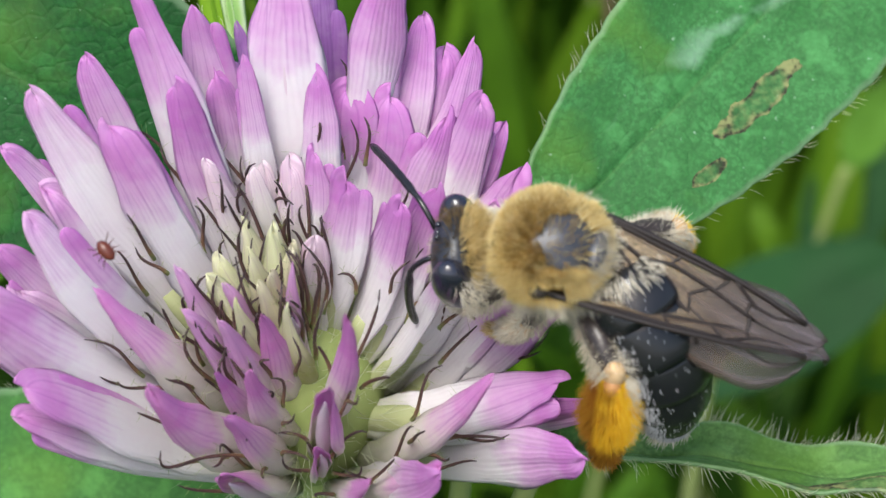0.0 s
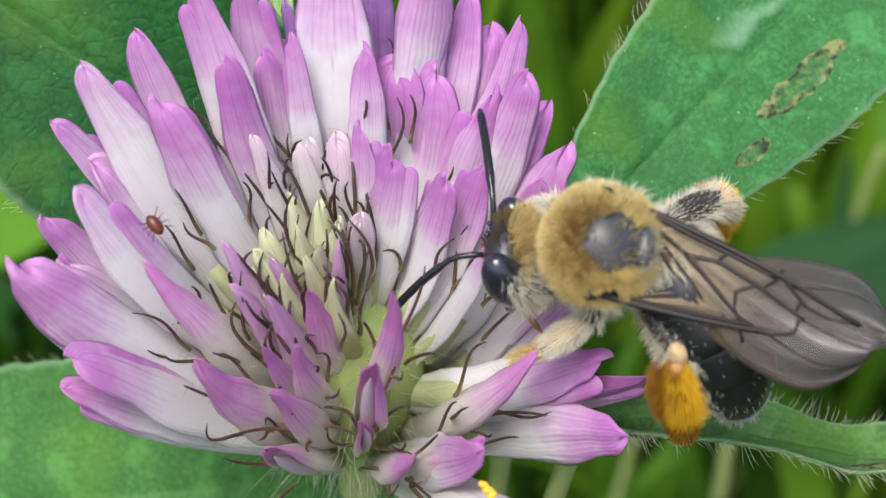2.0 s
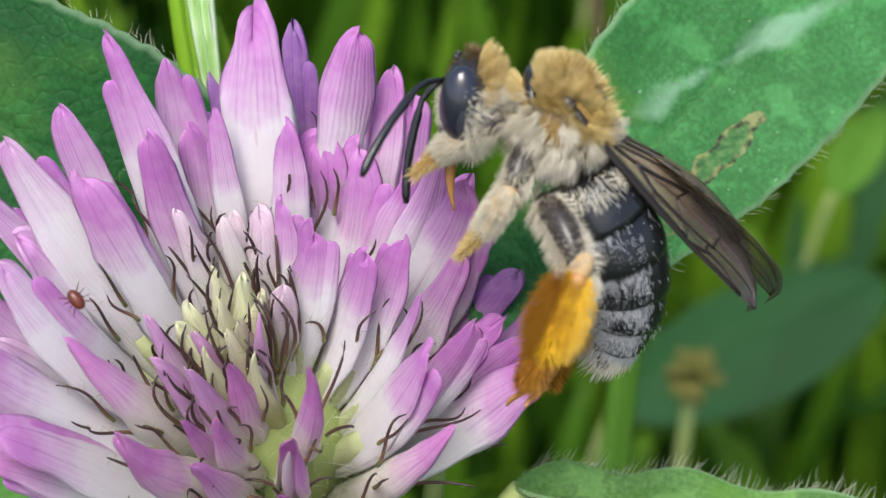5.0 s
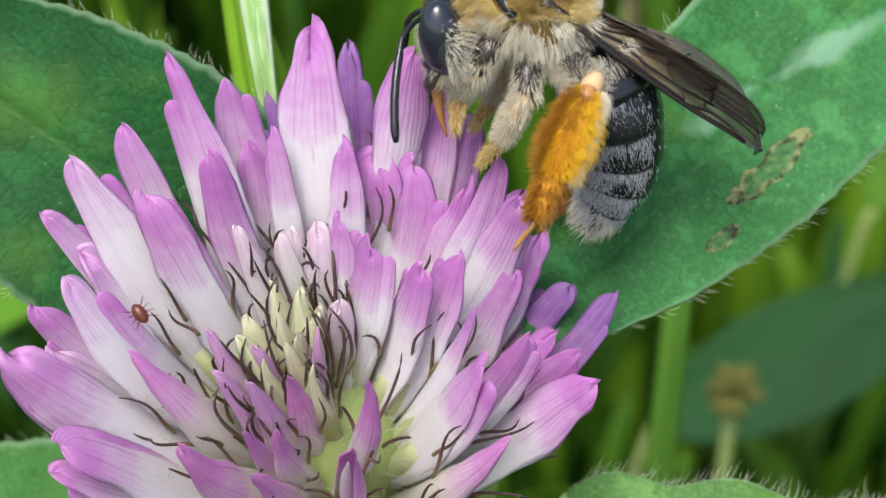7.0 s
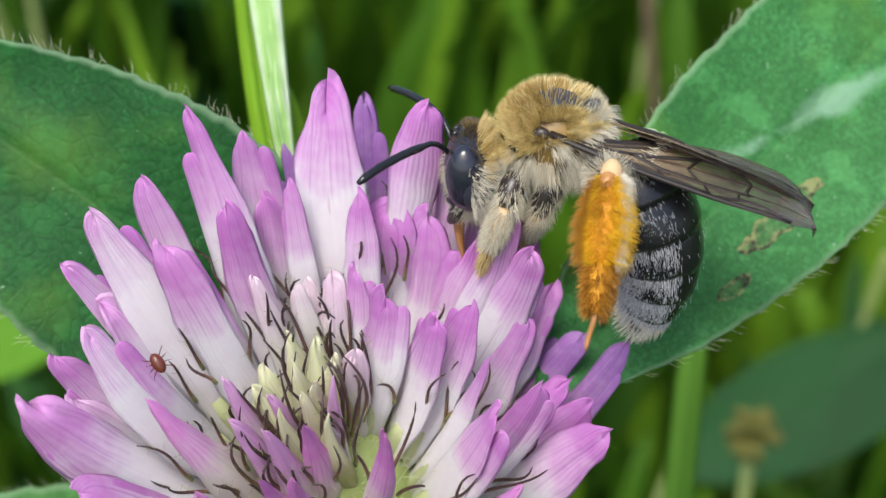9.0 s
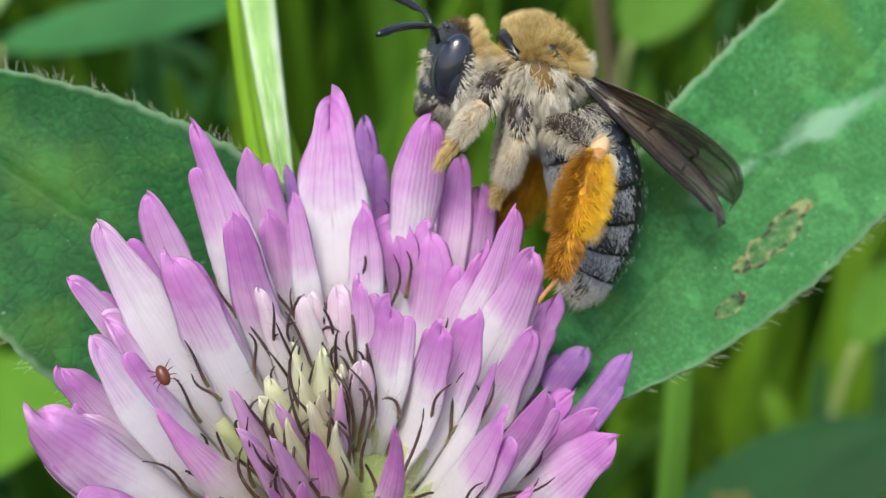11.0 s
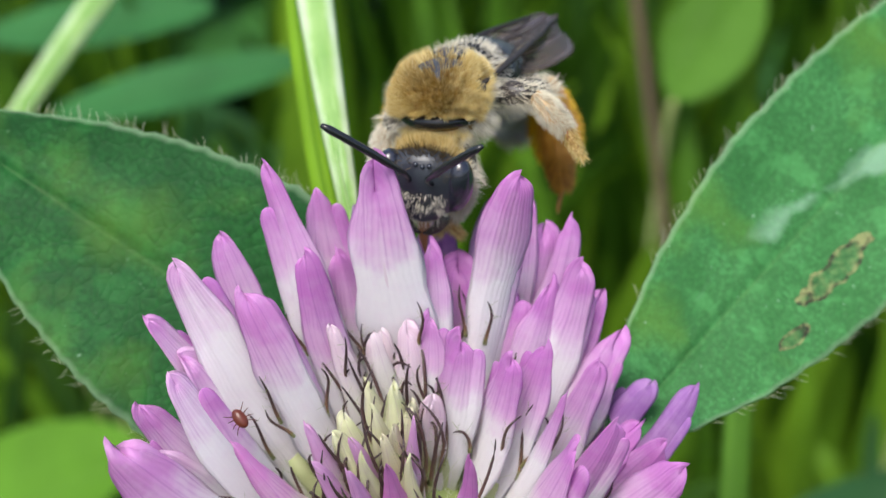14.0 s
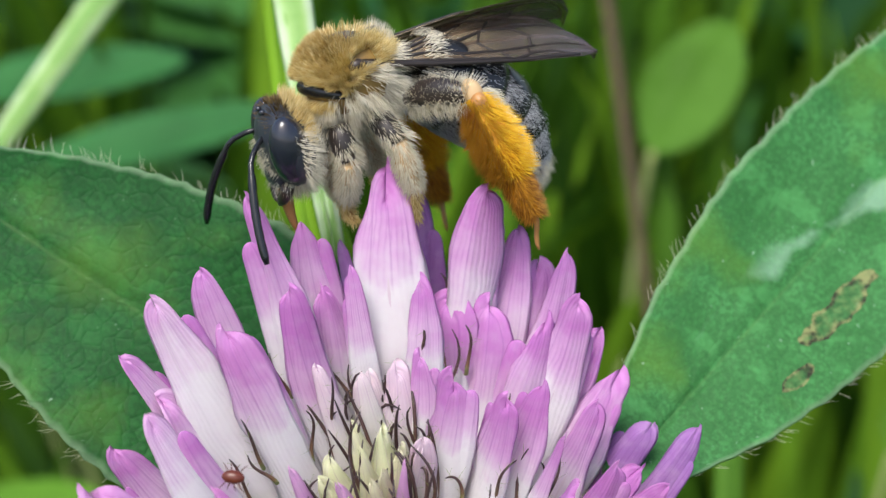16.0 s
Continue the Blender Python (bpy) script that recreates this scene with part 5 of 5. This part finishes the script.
    walk(bee, [
        (0.0, pose(0.00532, -0.00544, 0.20011, -32.1, -8.2, 167.4)),
        (0.5, pose(0.00633, -0.00522, 0.19950, -28.7, -3.2, 166.0)),
        (1.0, pose(0.00593, -0.00581, 0.19989, -48.3, -1.7, 173.5)),
        (1.5, pose(0.00580, -0.00562, 0.19967, -41.2, 0.2, 173.2)),
        (2.0, pose(0.00562, -0.00587, 0.19976, -42.1, -1.6, 169.3)),
        (2.5, pose(0.00469, -0.00565, 0.19931, -24.3, -19.5, 141.1)),
        (3.0, pose(0.00916, -0.00326, 0.20101, 35.7, -34.7, 116.8)),
        (3.5, pose(0.00719, -0.00136, 0.20532, 31.9, -36.1, 158.6)),
        (6.0, pose(0.00598, -0.00186, 0.20803, 34.6, -35.4, 140.3)),
        (6.5, pose(0.00285, 0.00265, 0.20941, 25.5, -30.3, 174.1)),
        (7.0, pose(0.00398, 0.00347, 0.20944, 11.9, -18.8, 179.6)),
        (7.5, pose(0.00365, 0.00309, 0.20949, 25.1, -8.3, -180.0)),
        (8.0, pose(0.00338, 0.00283, 0.20859, 19.3, 3.8, -178.5)),
        (8.5, pose(0.00427, 0.00233, 0.20755, 13.5, 7.1, 162.4)),
        (9.0, pose(0.00455, 0.00252, 0.20641, 9.3, 7.1, 168.5)),
        (9.2, pose(0.00421, 0.00256, 0.20661, 12.7, 7.5, 167.3)),
        (11.3, pose(0.00306, 0.00703, 0.20921, 30.1, -33.8, 174.5)),
        (11.5, pose(0.00137, 0.00703, 0.21022, 28.2, -22.8, -166.4)),
        (12.0, pose(-0.00167, 0.00840, 0.21150, 21.2, 1.4, -154.6)),
        (12.5, pose(-0.00355, 0.00613, 0.21117, 2.8, 16.1, -108.6)),
        (13.0, pose(-0.00262, 0.00644, 0.21033, 2.6, 14.8, -95.1)),
        (13.5, pose(-0.00340, 0.00617, 0.20952, 5.1, 15.7, -113.7)),
        (14.0, pose(-0.00345, 0.00680, 0.20903, 5.0, 17.6, -109.8)),
        (14.5, pose(-0.00292, 0.00537, 0.20941, 4.9, 16.6, -103.3)),
        (15.0, pose(-0.00336, 0.00575, 0.20962, 5.6, 18.9, -104.6)),
        (15.5, pose(-0.00355, 0.00613, 0.21020, 15.5, 15.1, -128.3)),
        (16.0, pose(-0.00700, 0.00680, 0.21165, 11.5, 14.8, -153.9)),
    ])
    walk(head, [
        (0.0, joint(HEAD, 17, 15, 13)),
        (0.5, joint(HEAD, 12, 12, 10)),
        (1.0, joint(HEAD, 36, 26, 19)),
        (1.5, joint(HEAD, 34, 27, 11)),
        (2.0, joint(HEAD, 37, 19, 12)),
        (2.5, joint(HEAD, 11, 8, 4)),
        (3.0, joint(HEAD, -10, 13, 3)),
        (3.5, joint(HEAD, -18, 40, -8)),
        (6.0, joint(HEAD, 5, 45, 8)),
        (6.5, joint(HEAD, -4, 47, -20)),
        (7.0, joint(HEAD, -1, 24, -11)),
        (7.5, joint(HEAD, -7, 27, -12)),
        (8.0, joint(HEAD, 8, 12, -8)),
        (8.5, joint(HEAD, 15, 4, 16)),
        (9.0, joint(HEAD, -0, -2, 8)),
        (9.2, joint(HEAD, -3, 4, 13)),
        (11.3, joint(HEAD, -10, 28, -0)),
        (11.5, joint(HEAD, -28, 38, -19)),
        (12.0, joint(HEAD, -16, 23, 13)),
        (12.5, joint(HEAD, -6, 7, 9)),
        (13.0, joint(HEAD, -6, 9, -6)),
        (13.5, joint(HEAD, -14, 2, 13)),
        (14.0, joint(HEAD, -13, 6, 5)),
        (14.5, joint(HEAD, -2, 3, -11)),
        (15.0, joint(HEAD, -7, 4, -3)),
        (15.5, joint(HEAD, -10, 20, -12)),
        (16.0, joint(HEAD, -5, -4, -6)),
    ])
    walk(abdomen, [
        (0.0, joint(ABDOMEN, 13, -31, -42)),
        (0.5, joint(ABDOMEN, 36, -32, -58)),
        (1.0, joint(ABDOMEN, 7, -16, -50)),
        (1.5, joint(ABDOMEN, 10, -24, -52)),
        (2.0, joint(ABDOMEN, 9, -22, -50)),
        (2.5, joint(ABDOMEN, 6, -37, -16)),
        (3.0, joint(ABDOMEN, 4, -22, -18)),
        (3.5, joint(ABDOMEN, -4, -34, 8)),
        (6.0, joint(ABDOMEN, -6, -12, 20)),
        (6.5, joint(ABDOMEN, -7, -16, 26)),
        (7.0, joint(ABDOMEN, 1, -53, 1)),
        (7.5, joint(ABDOMEN, 6, -68, -6)),
        (8.0, joint(ABDOMEN, 6, -70, -6)),
        (8.5, joint(ABDOMEN, 13, -74, -14)),
        (9.0, joint(ABDOMEN, 2, -72, -2)),
        (9.2, joint(ABDOMEN, 7, -69, -8)),
        (11.3, joint(ABDOMEN, 1, -39, -3)),
        (11.5, joint(ABDOMEN, -3, -47, 16)),
        (12.0, joint(ABDOMEN, 0, -43, 0)),
        (12.5, joint(ABDOMEN, 0, -43, 0)),
        (13.0, joint(ABDOMEN, 0, -43, 0)),
        (13.5, joint(ABDOMEN, 7, -49, -14)),
        (14.0, joint(ABDOMEN, 0, -43, 0)),
        (14.5, joint(ABDOMEN, 0, -43, 0)),
        (15.0, joint(ABDOMEN, 0, -43, 0)),
        (15.5, joint(ABDOMEN, -2, -36, 5)),
        (16.0, joint(ABDOMEN, -2, -45, 5)),
    ])
    walk(wing_l, [
        (0.0, joint(WING_L, 12, -4, 2)),
        (0.5, joint(WING_L, 12, -9, -4)),
        (1.0, joint(WING_L, 11, 0, -2)),
        (1.5, joint(WING_L, 11, -3, -4)),
        (2.0, joint(WING_L, 11, 1, -3)),
        (2.5, joint(WING_L, 12, 4, 3)),
        (3.0, joint(WING_L, -43, -6, -1)),
        (3.5, joint(WING_L, -44, -4, 4)),
        (6.0, joint(WING_L, -44, 1, 12)),
        (6.5, joint(WING_L, -43, 2, 6)),
        (7.0, joint(WING_L, -43, -16, -2)),
        (7.5, joint(WING_L, -43, -21, 2)),
        (8.0, joint(WING_L, -44, -22, 2)),
        (8.5, joint(WING_L, -22, -20, -14)),
        (9.0, joint(WING_L, -22, -16, -8)),
        (9.2, joint(WING_L, -22, -17, -12)),
        (11.3, joint(WING_L, -44, -9, 4)),
        (11.5, joint(WING_L, -43, -13, -1)),
        (12.0, joint(WING_L, -2, -20, 10)),
        (12.5, joint(WING_L, 1, -30, -8)),
        (13.0, joint(WING_L, 0, -19, -2)),
        (13.5, joint(WING_L, 0, -15, -5)),
        (14.0, joint(WING_L, 0, -16, -3)),
        (14.5, joint(WING_L, 0, -10, 0)),
        (15.0, joint(WING_L, 0, -12, -3)),
        (15.5, joint(WING_L, -43, -25, 3)),
        (16.0, joint(WING_L, -42, -20, -4)),
    ])
    walk(wing_r, [
        (0.0, joint(WING_R, -1, -4, -9)),
        (0.5, joint(WING_R, 0, 4, -21)),
        (1.0, joint(WING_R, -2, 11, -14)),
        (1.5, joint(WING_R, -1, 9, -17)),
        (2.0, joint(WING_R, -1, 6, -18)),
        (2.5, joint(WING_R, -1, 7, -13)),
        (3.0, joint(WING_R, 42, -12, 8)),
        (3.5, joint(WING_R, 43, -1, 5)),
        (6.0, joint(WING_R, 43, 1, 22)),
        (6.5, joint(WING_R, 43, 6, 6)),
        (7.0, joint(WING_R, 44, -13, -6)),
        (7.5, joint(WING_R, 43, -17, 3)),
        (8.0, joint(WING_R, 43, -19, 4)),
        (8.5, joint(WING_R, 44, -25, -2)),
        (9.0, joint(WING_R, 44, -20, 0)),
        (9.2, joint(WING_R, 43, -21, 1)),
        (11.3, joint(WING_R, 43, -3, 5)),
        (11.5, joint(WING_R, 44, -7, -6)),
        (12.0, joint(WING_R, -0, -16, 2)),
        (12.5, joint(WING_R, -1, -27, -21)),
        (13.0, joint(WING_R, -1, -18, -12)),
        (13.5, joint(WING_R, 0, -14, -17)),
        (14.0, joint(WING_R, 0, -14, -14)),
        (14.5, joint(WING_R, 0, -9, -11)),
        (15.0, joint(WING_R, 0, -11, -13)),
        (15.5, joint(WING_R, 44, -24, -5)),
        (16.0, joint(WING_R, 42, -14, 8)),
    ])
    walk(hind_l, [
        (0.0, joint(HIND_L, 20, 6, 6)),
        (0.5, joint(HIND_L, 60, -5, -13)),
        (1.0, joint(HIND_L, 42, -5, 8)),
        (1.5, joint(HIND_L, 30, 2, 8)),
        (2.0, joint(HIND_L, 27, 6, 7)),
        (2.5, joint(HIND_L, 2, 9, 20)),
        (3.0, joint(HIND_L, 23, 11, 25)),
        (3.5, joint(HIND_L, -8, 1, 9)),
        (6.0, joint(HIND_L, -2, 42, 31)),
        (6.5, joint(HIND_L, -9, 19, -2)),
        (7.0, joint(HIND_L, 24, 0, -17)),
        (7.5, joint(HIND_L, 19, -6, -15)),
        (8.0, joint(HIND_L, 27, -14, -9)),
        (8.5, joint(HIND_L, 36, 5, -5)),
        (9.0, joint(HIND_L, 40, 2, -6)),
        (9.2, joint(HIND_L, 39, 2, -4)),
        (11.3, joint(HIND_L, 13, 10, 8)),
        (11.5, joint(HIND_L, 30, 0, 6)),
        (12.0, joint(HIND_L, 1, -5, -2)),
        (12.5, joint(HIND_L, -13, -7, 23)),
        (13.0, joint(HIND_L, 1, 1, 8)),
        (13.5, joint(HIND_L, -8, -1, 28)),
        (14.0, joint(HIND_L, -7, -4, 28)),
        (14.5, joint(HIND_L, -5, -4, 30)),
        (15.0, joint(HIND_L, -6, -11, 23)),
        (15.5, joint(HIND_L, 20, -53, -9)),
        (16.0, joint(HIND_L, 13, 1, 5)),
    ])
    walk(hind_r, [
        (0.0, joint(HIND_R, 5, -5, -27)),
        (0.5, joint(HIND_R, 3, -10, -27)),
        (1.0, joint(HIND_R, 20, -0, -30)),
        (1.5, joint(HIND_R, 14, -4, -30)),
        (2.0, joint(HIND_R, 14, -5, -25)),
        (2.5, joint(HIND_R, 0, -0, 0)),
        (3.0, joint(HIND_R, 32, 21, 7)),
        (3.5, joint(HIND_R, 18, 8, -39)),
        (6.0, joint(HIND_R, 40, 56, -7)),
        (6.5, joint(HIND_R, 21, 29, -36)),
        (7.0, joint(HIND_R, 12, 3, -22)),
        (7.5, joint(HIND_R, -3, -6, -13)),
        (8.0, joint(HIND_R, 8, -12, -13)),
        (8.5, joint(HIND_R, 7, -7, 28)),
        (9.0, joint(HIND_R, 11, -9, 17)),
        (9.2, joint(HIND_R, 6, -7, 19)),
        (11.3, joint(HIND_R, 0, -0, 0)),
        (11.5, joint(HIND_R, 0, -0, 0)),
        (12.0, joint(HIND_R, 0, -0, 0)),
        (12.5, joint(HIND_R, 0, -0, 0)),
        (13.0, joint(HIND_R, -24, -12, -13)),
        (13.5, joint(HIND_R, 0, -0, 0)),
        (14.0, joint(HIND_R, 0, -0, 0)),
        (14.5, joint(HIND_R, -31, 2, -8)),
        (15.0, joint(HIND_R, -27, -2, -9)),
        (15.5, joint(HIND_R, 0, -0, 0)),
        (16.0, joint(HIND_R, 0, -0, 0)),
    ])
    walk(front_l, [
        (0.0, joint(FRONT_L, 0, -0, 0)),
        (0.5, joint(FRONT_L, 0, -0, 0)),
        (1.0, joint(FRONT_L, 0, -0, 0)),
        (1.5, joint(FRONT_L, 0, -0, 0)),
        (2.0, joint(FRONT_L, 0, -0, 0)),
        (2.5, joint(FRONT_L, 0, -0, 0)),
        (3.0, joint(FRONT_L, 6, 16, 6)),
        (3.5, joint(FRONT_L, -17, 28, -13)),
        (6.0, joint(FRONT_L, -25, 10, -22)),
        (7.0, joint(FRONT_L, -30, 18, -24)),
        (8.0, joint(FRONT_L, -14, -1, -15)),
        (8.5, joint(FRONT_L, 16, 9, 15)),
        (9.2, joint(FRONT_L, 6, 6, 6)),
        (11.5, joint(FRONT_L, 17, 29, 14)),
        (12.0, joint(FRONT_L, 18, 2, 18)),
        (12.5, joint(FRONT_L, 0, -0, 0)),
        (15.5, joint(FRONT_L, -22, 17, -18)),
        (16.0, joint(FRONT_L, -18, 17, -15)),
    ])
    walk(mid_l, [
        (0.0, joint(MID_L, 0, -0, 0)),
        (0.5, joint(MID_L, 12, -9, 9)),
        (1.0, joint(MID_L, 24, -4, 17)),
        (1.5, joint(MID_L, 36, -7, 24)),
        (2.0, joint(MID_L, 19, -45, 20)),
        (2.5, joint(MID_L, 0, -0, 0)),
        (3.0, joint(MID_L, 26, 24, 17)),
        (3.5, joint(MID_L, -5, 17, -1)),
        (6.0, joint(MID_L, 2, 48, 9)),
        (7.0, joint(MID_L, 0, 16, 2)),
        (8.0, joint(MID_L, -25, -6, -20)),
        (8.5, joint(MID_L, -25, -12, -22)),
        (9.2, joint(MID_L, -25, -14, -22)),
        (11.5, joint(MID_L, -28, 45, -15)),
        (12.0, joint(MID_L, -0, 10, -1)),
        (12.5, joint(MID_L + Vector((-1.2, 1.2, 1.1)), 11, -17, -7)),
        (13.0, joint(MID_L + Vector((-1.2, 0.9, 1.3)), 36, -22, -30)),
        (13.5, joint(MID_L + Vector((-1.3, 1.1, 1.3)), 57, -15, -16)),
        (14.0, joint(MID_L + Vector((-1.2, 1.2, 1.2)), 49, -5, 4)),
        (14.5, joint(MID_L + Vector((-1.3, 1.0, 1.3)), 58, -17, -20)),
        (15.0, joint(MID_L + Vector((-1.2, 1.3, 1.0)), 37, -12, -1)),
        (15.5, joint(MID_L + Vector((-1.2, 0.9, 1.2)), 27, -15, -8)),
        (16.0, joint(MID_L, 0, 20, 2)),
    ])
    walk(front_r, [
        (0.0, joint(FRONT_R, -0, -0, -0)),
        (0.5, joint(FRONT_R, -0, -0, -0)),
        (1.0, joint(FRONT_R, -0, -0, -0)),
        (1.5, joint(FRONT_R, -0, -0, -0)),
        (2.0, joint(FRONT_R, -0, -0, -0)),
        (2.5, joint(FRONT_R, -0, -0, -0)),
        (3.0, joint(FRONT_R, -6, 16, -6)),
        (3.5, joint(FRONT_R, 17, 28, 13)),
        (6.0, joint(FRONT_R, 25, 10, 22)),
        (7.0, joint(FRONT_R, 30, 18, 24)),
        (8.0, joint(FRONT_R, 14, -1, 15)),
        (8.5, joint(FRONT_R, -16, 9, -15)),
        (9.2, joint(FRONT_R, -6, 6, -6)),
        (11.5, joint(FRONT_R, -17, 29, -14)),
        (12.0, joint(FRONT_R, -18, 2, -18)),
        (12.5, joint(FRONT_R, -0, -0, -0)),
        (15.5, joint(FRONT_R, 22, 17, 18)),
        (16.0, joint(FRONT_R, 18, 17, 15)),
    ])
    walk(mid_r, [
        (0.0, joint(MID_R, -0, -0, -0)),
        (0.5, joint(MID_R, -0, -0, -0)),
        (1.0, joint(MID_R, -0, -0, -0)),
        (1.5, joint(MID_R, -0, -0, -0)),
        (2.0, joint(MID_R, -0, -0, -0)),
        (2.5, joint(MID_R, -0, -0, -0)),
        (3.0, joint(MID_R, -26, 24, -17)),
        (3.5, joint(MID_R, 5, 17, 1)),
        (6.0, joint(MID_R, -2, 48, -9)),
        (7.0, joint(MID_R, -0, 16, -2)),
        (8.0, joint(MID_R, 25, -6, 20)),
        (8.5, joint(MID_R, 25, -12, 22)),
        (9.2, joint(MID_R, 25, -14, 22)),
        (11.5, joint(MID_R, 28, 45, 15)),
        (12.0, joint(MID_R, 0, 10, 1)),
        (12.5, joint(MID_R, 2, 22, -1)),
        (13.0, joint(MID_R + Vector((-0.5, -1.2, 1.2)), -37, -9, 15)),
        (15.5, joint(MID_R, 8, 22, 3)),
        (16.0, joint(MID_R, -0, 20, -2)),
    ])
    # florets that the bee bends aside
    for which, spot in ((low_a, (6.2, -11.7, 3.0)), (low_b, (7.0, -8.3, 2.5)), (low_c, (7.9, -9.4, 1.0))):
        down, rest = pressed(which, *spot), Matrix.Identity(4)
        walk(which[0], [(0.0, down), (2.5, down), (3.0, down.lerp(rest, 0.45)), (3.5, rest), (16.0, rest)])
    for which, spot in ((side_a, (2.2, 3.2, 1.5)), (side_b, (3.3, 1.9, 2.0))):
        down, rest = pressed(which, *spot), Matrix.Identity(4)
        walk(which[0], [(0.0, rest), (2.5, rest), (3.5, down), (10.8, down), (11.5, rest), (16.0, rest)])
    for which, spot in ((parted_a, (-7.0, 8.5, 4.6)), (parted_b, (0.2, 9.1, 4.2))):
        aside, rest = pressed(which, *spot), Matrix.Identity(4)
        walk(which[0], [(0.0, rest), (12.5, rest), (13.0, rest.lerp(aside, 0.5)), (13.5, aside), (15.0, aside), (15.5, rest.lerp(aside, 0.4)), (16.0, rest)])
    walk(mite, [(t, mite_at(x, y, a)) for t, x, y, a in (
        (0.0, -12.9, -2.8, -50), (9.0, -12.9, -2.75, -55), (12.5, -13.15, -3.2, -70), (13.5, -13.05, -3.3, -60),
        (14.5, -12.93, -3.55, -40), (15.0, -12.55, -3.85, -20), (16.0, -12.55, -3.95, -10))])


motions()
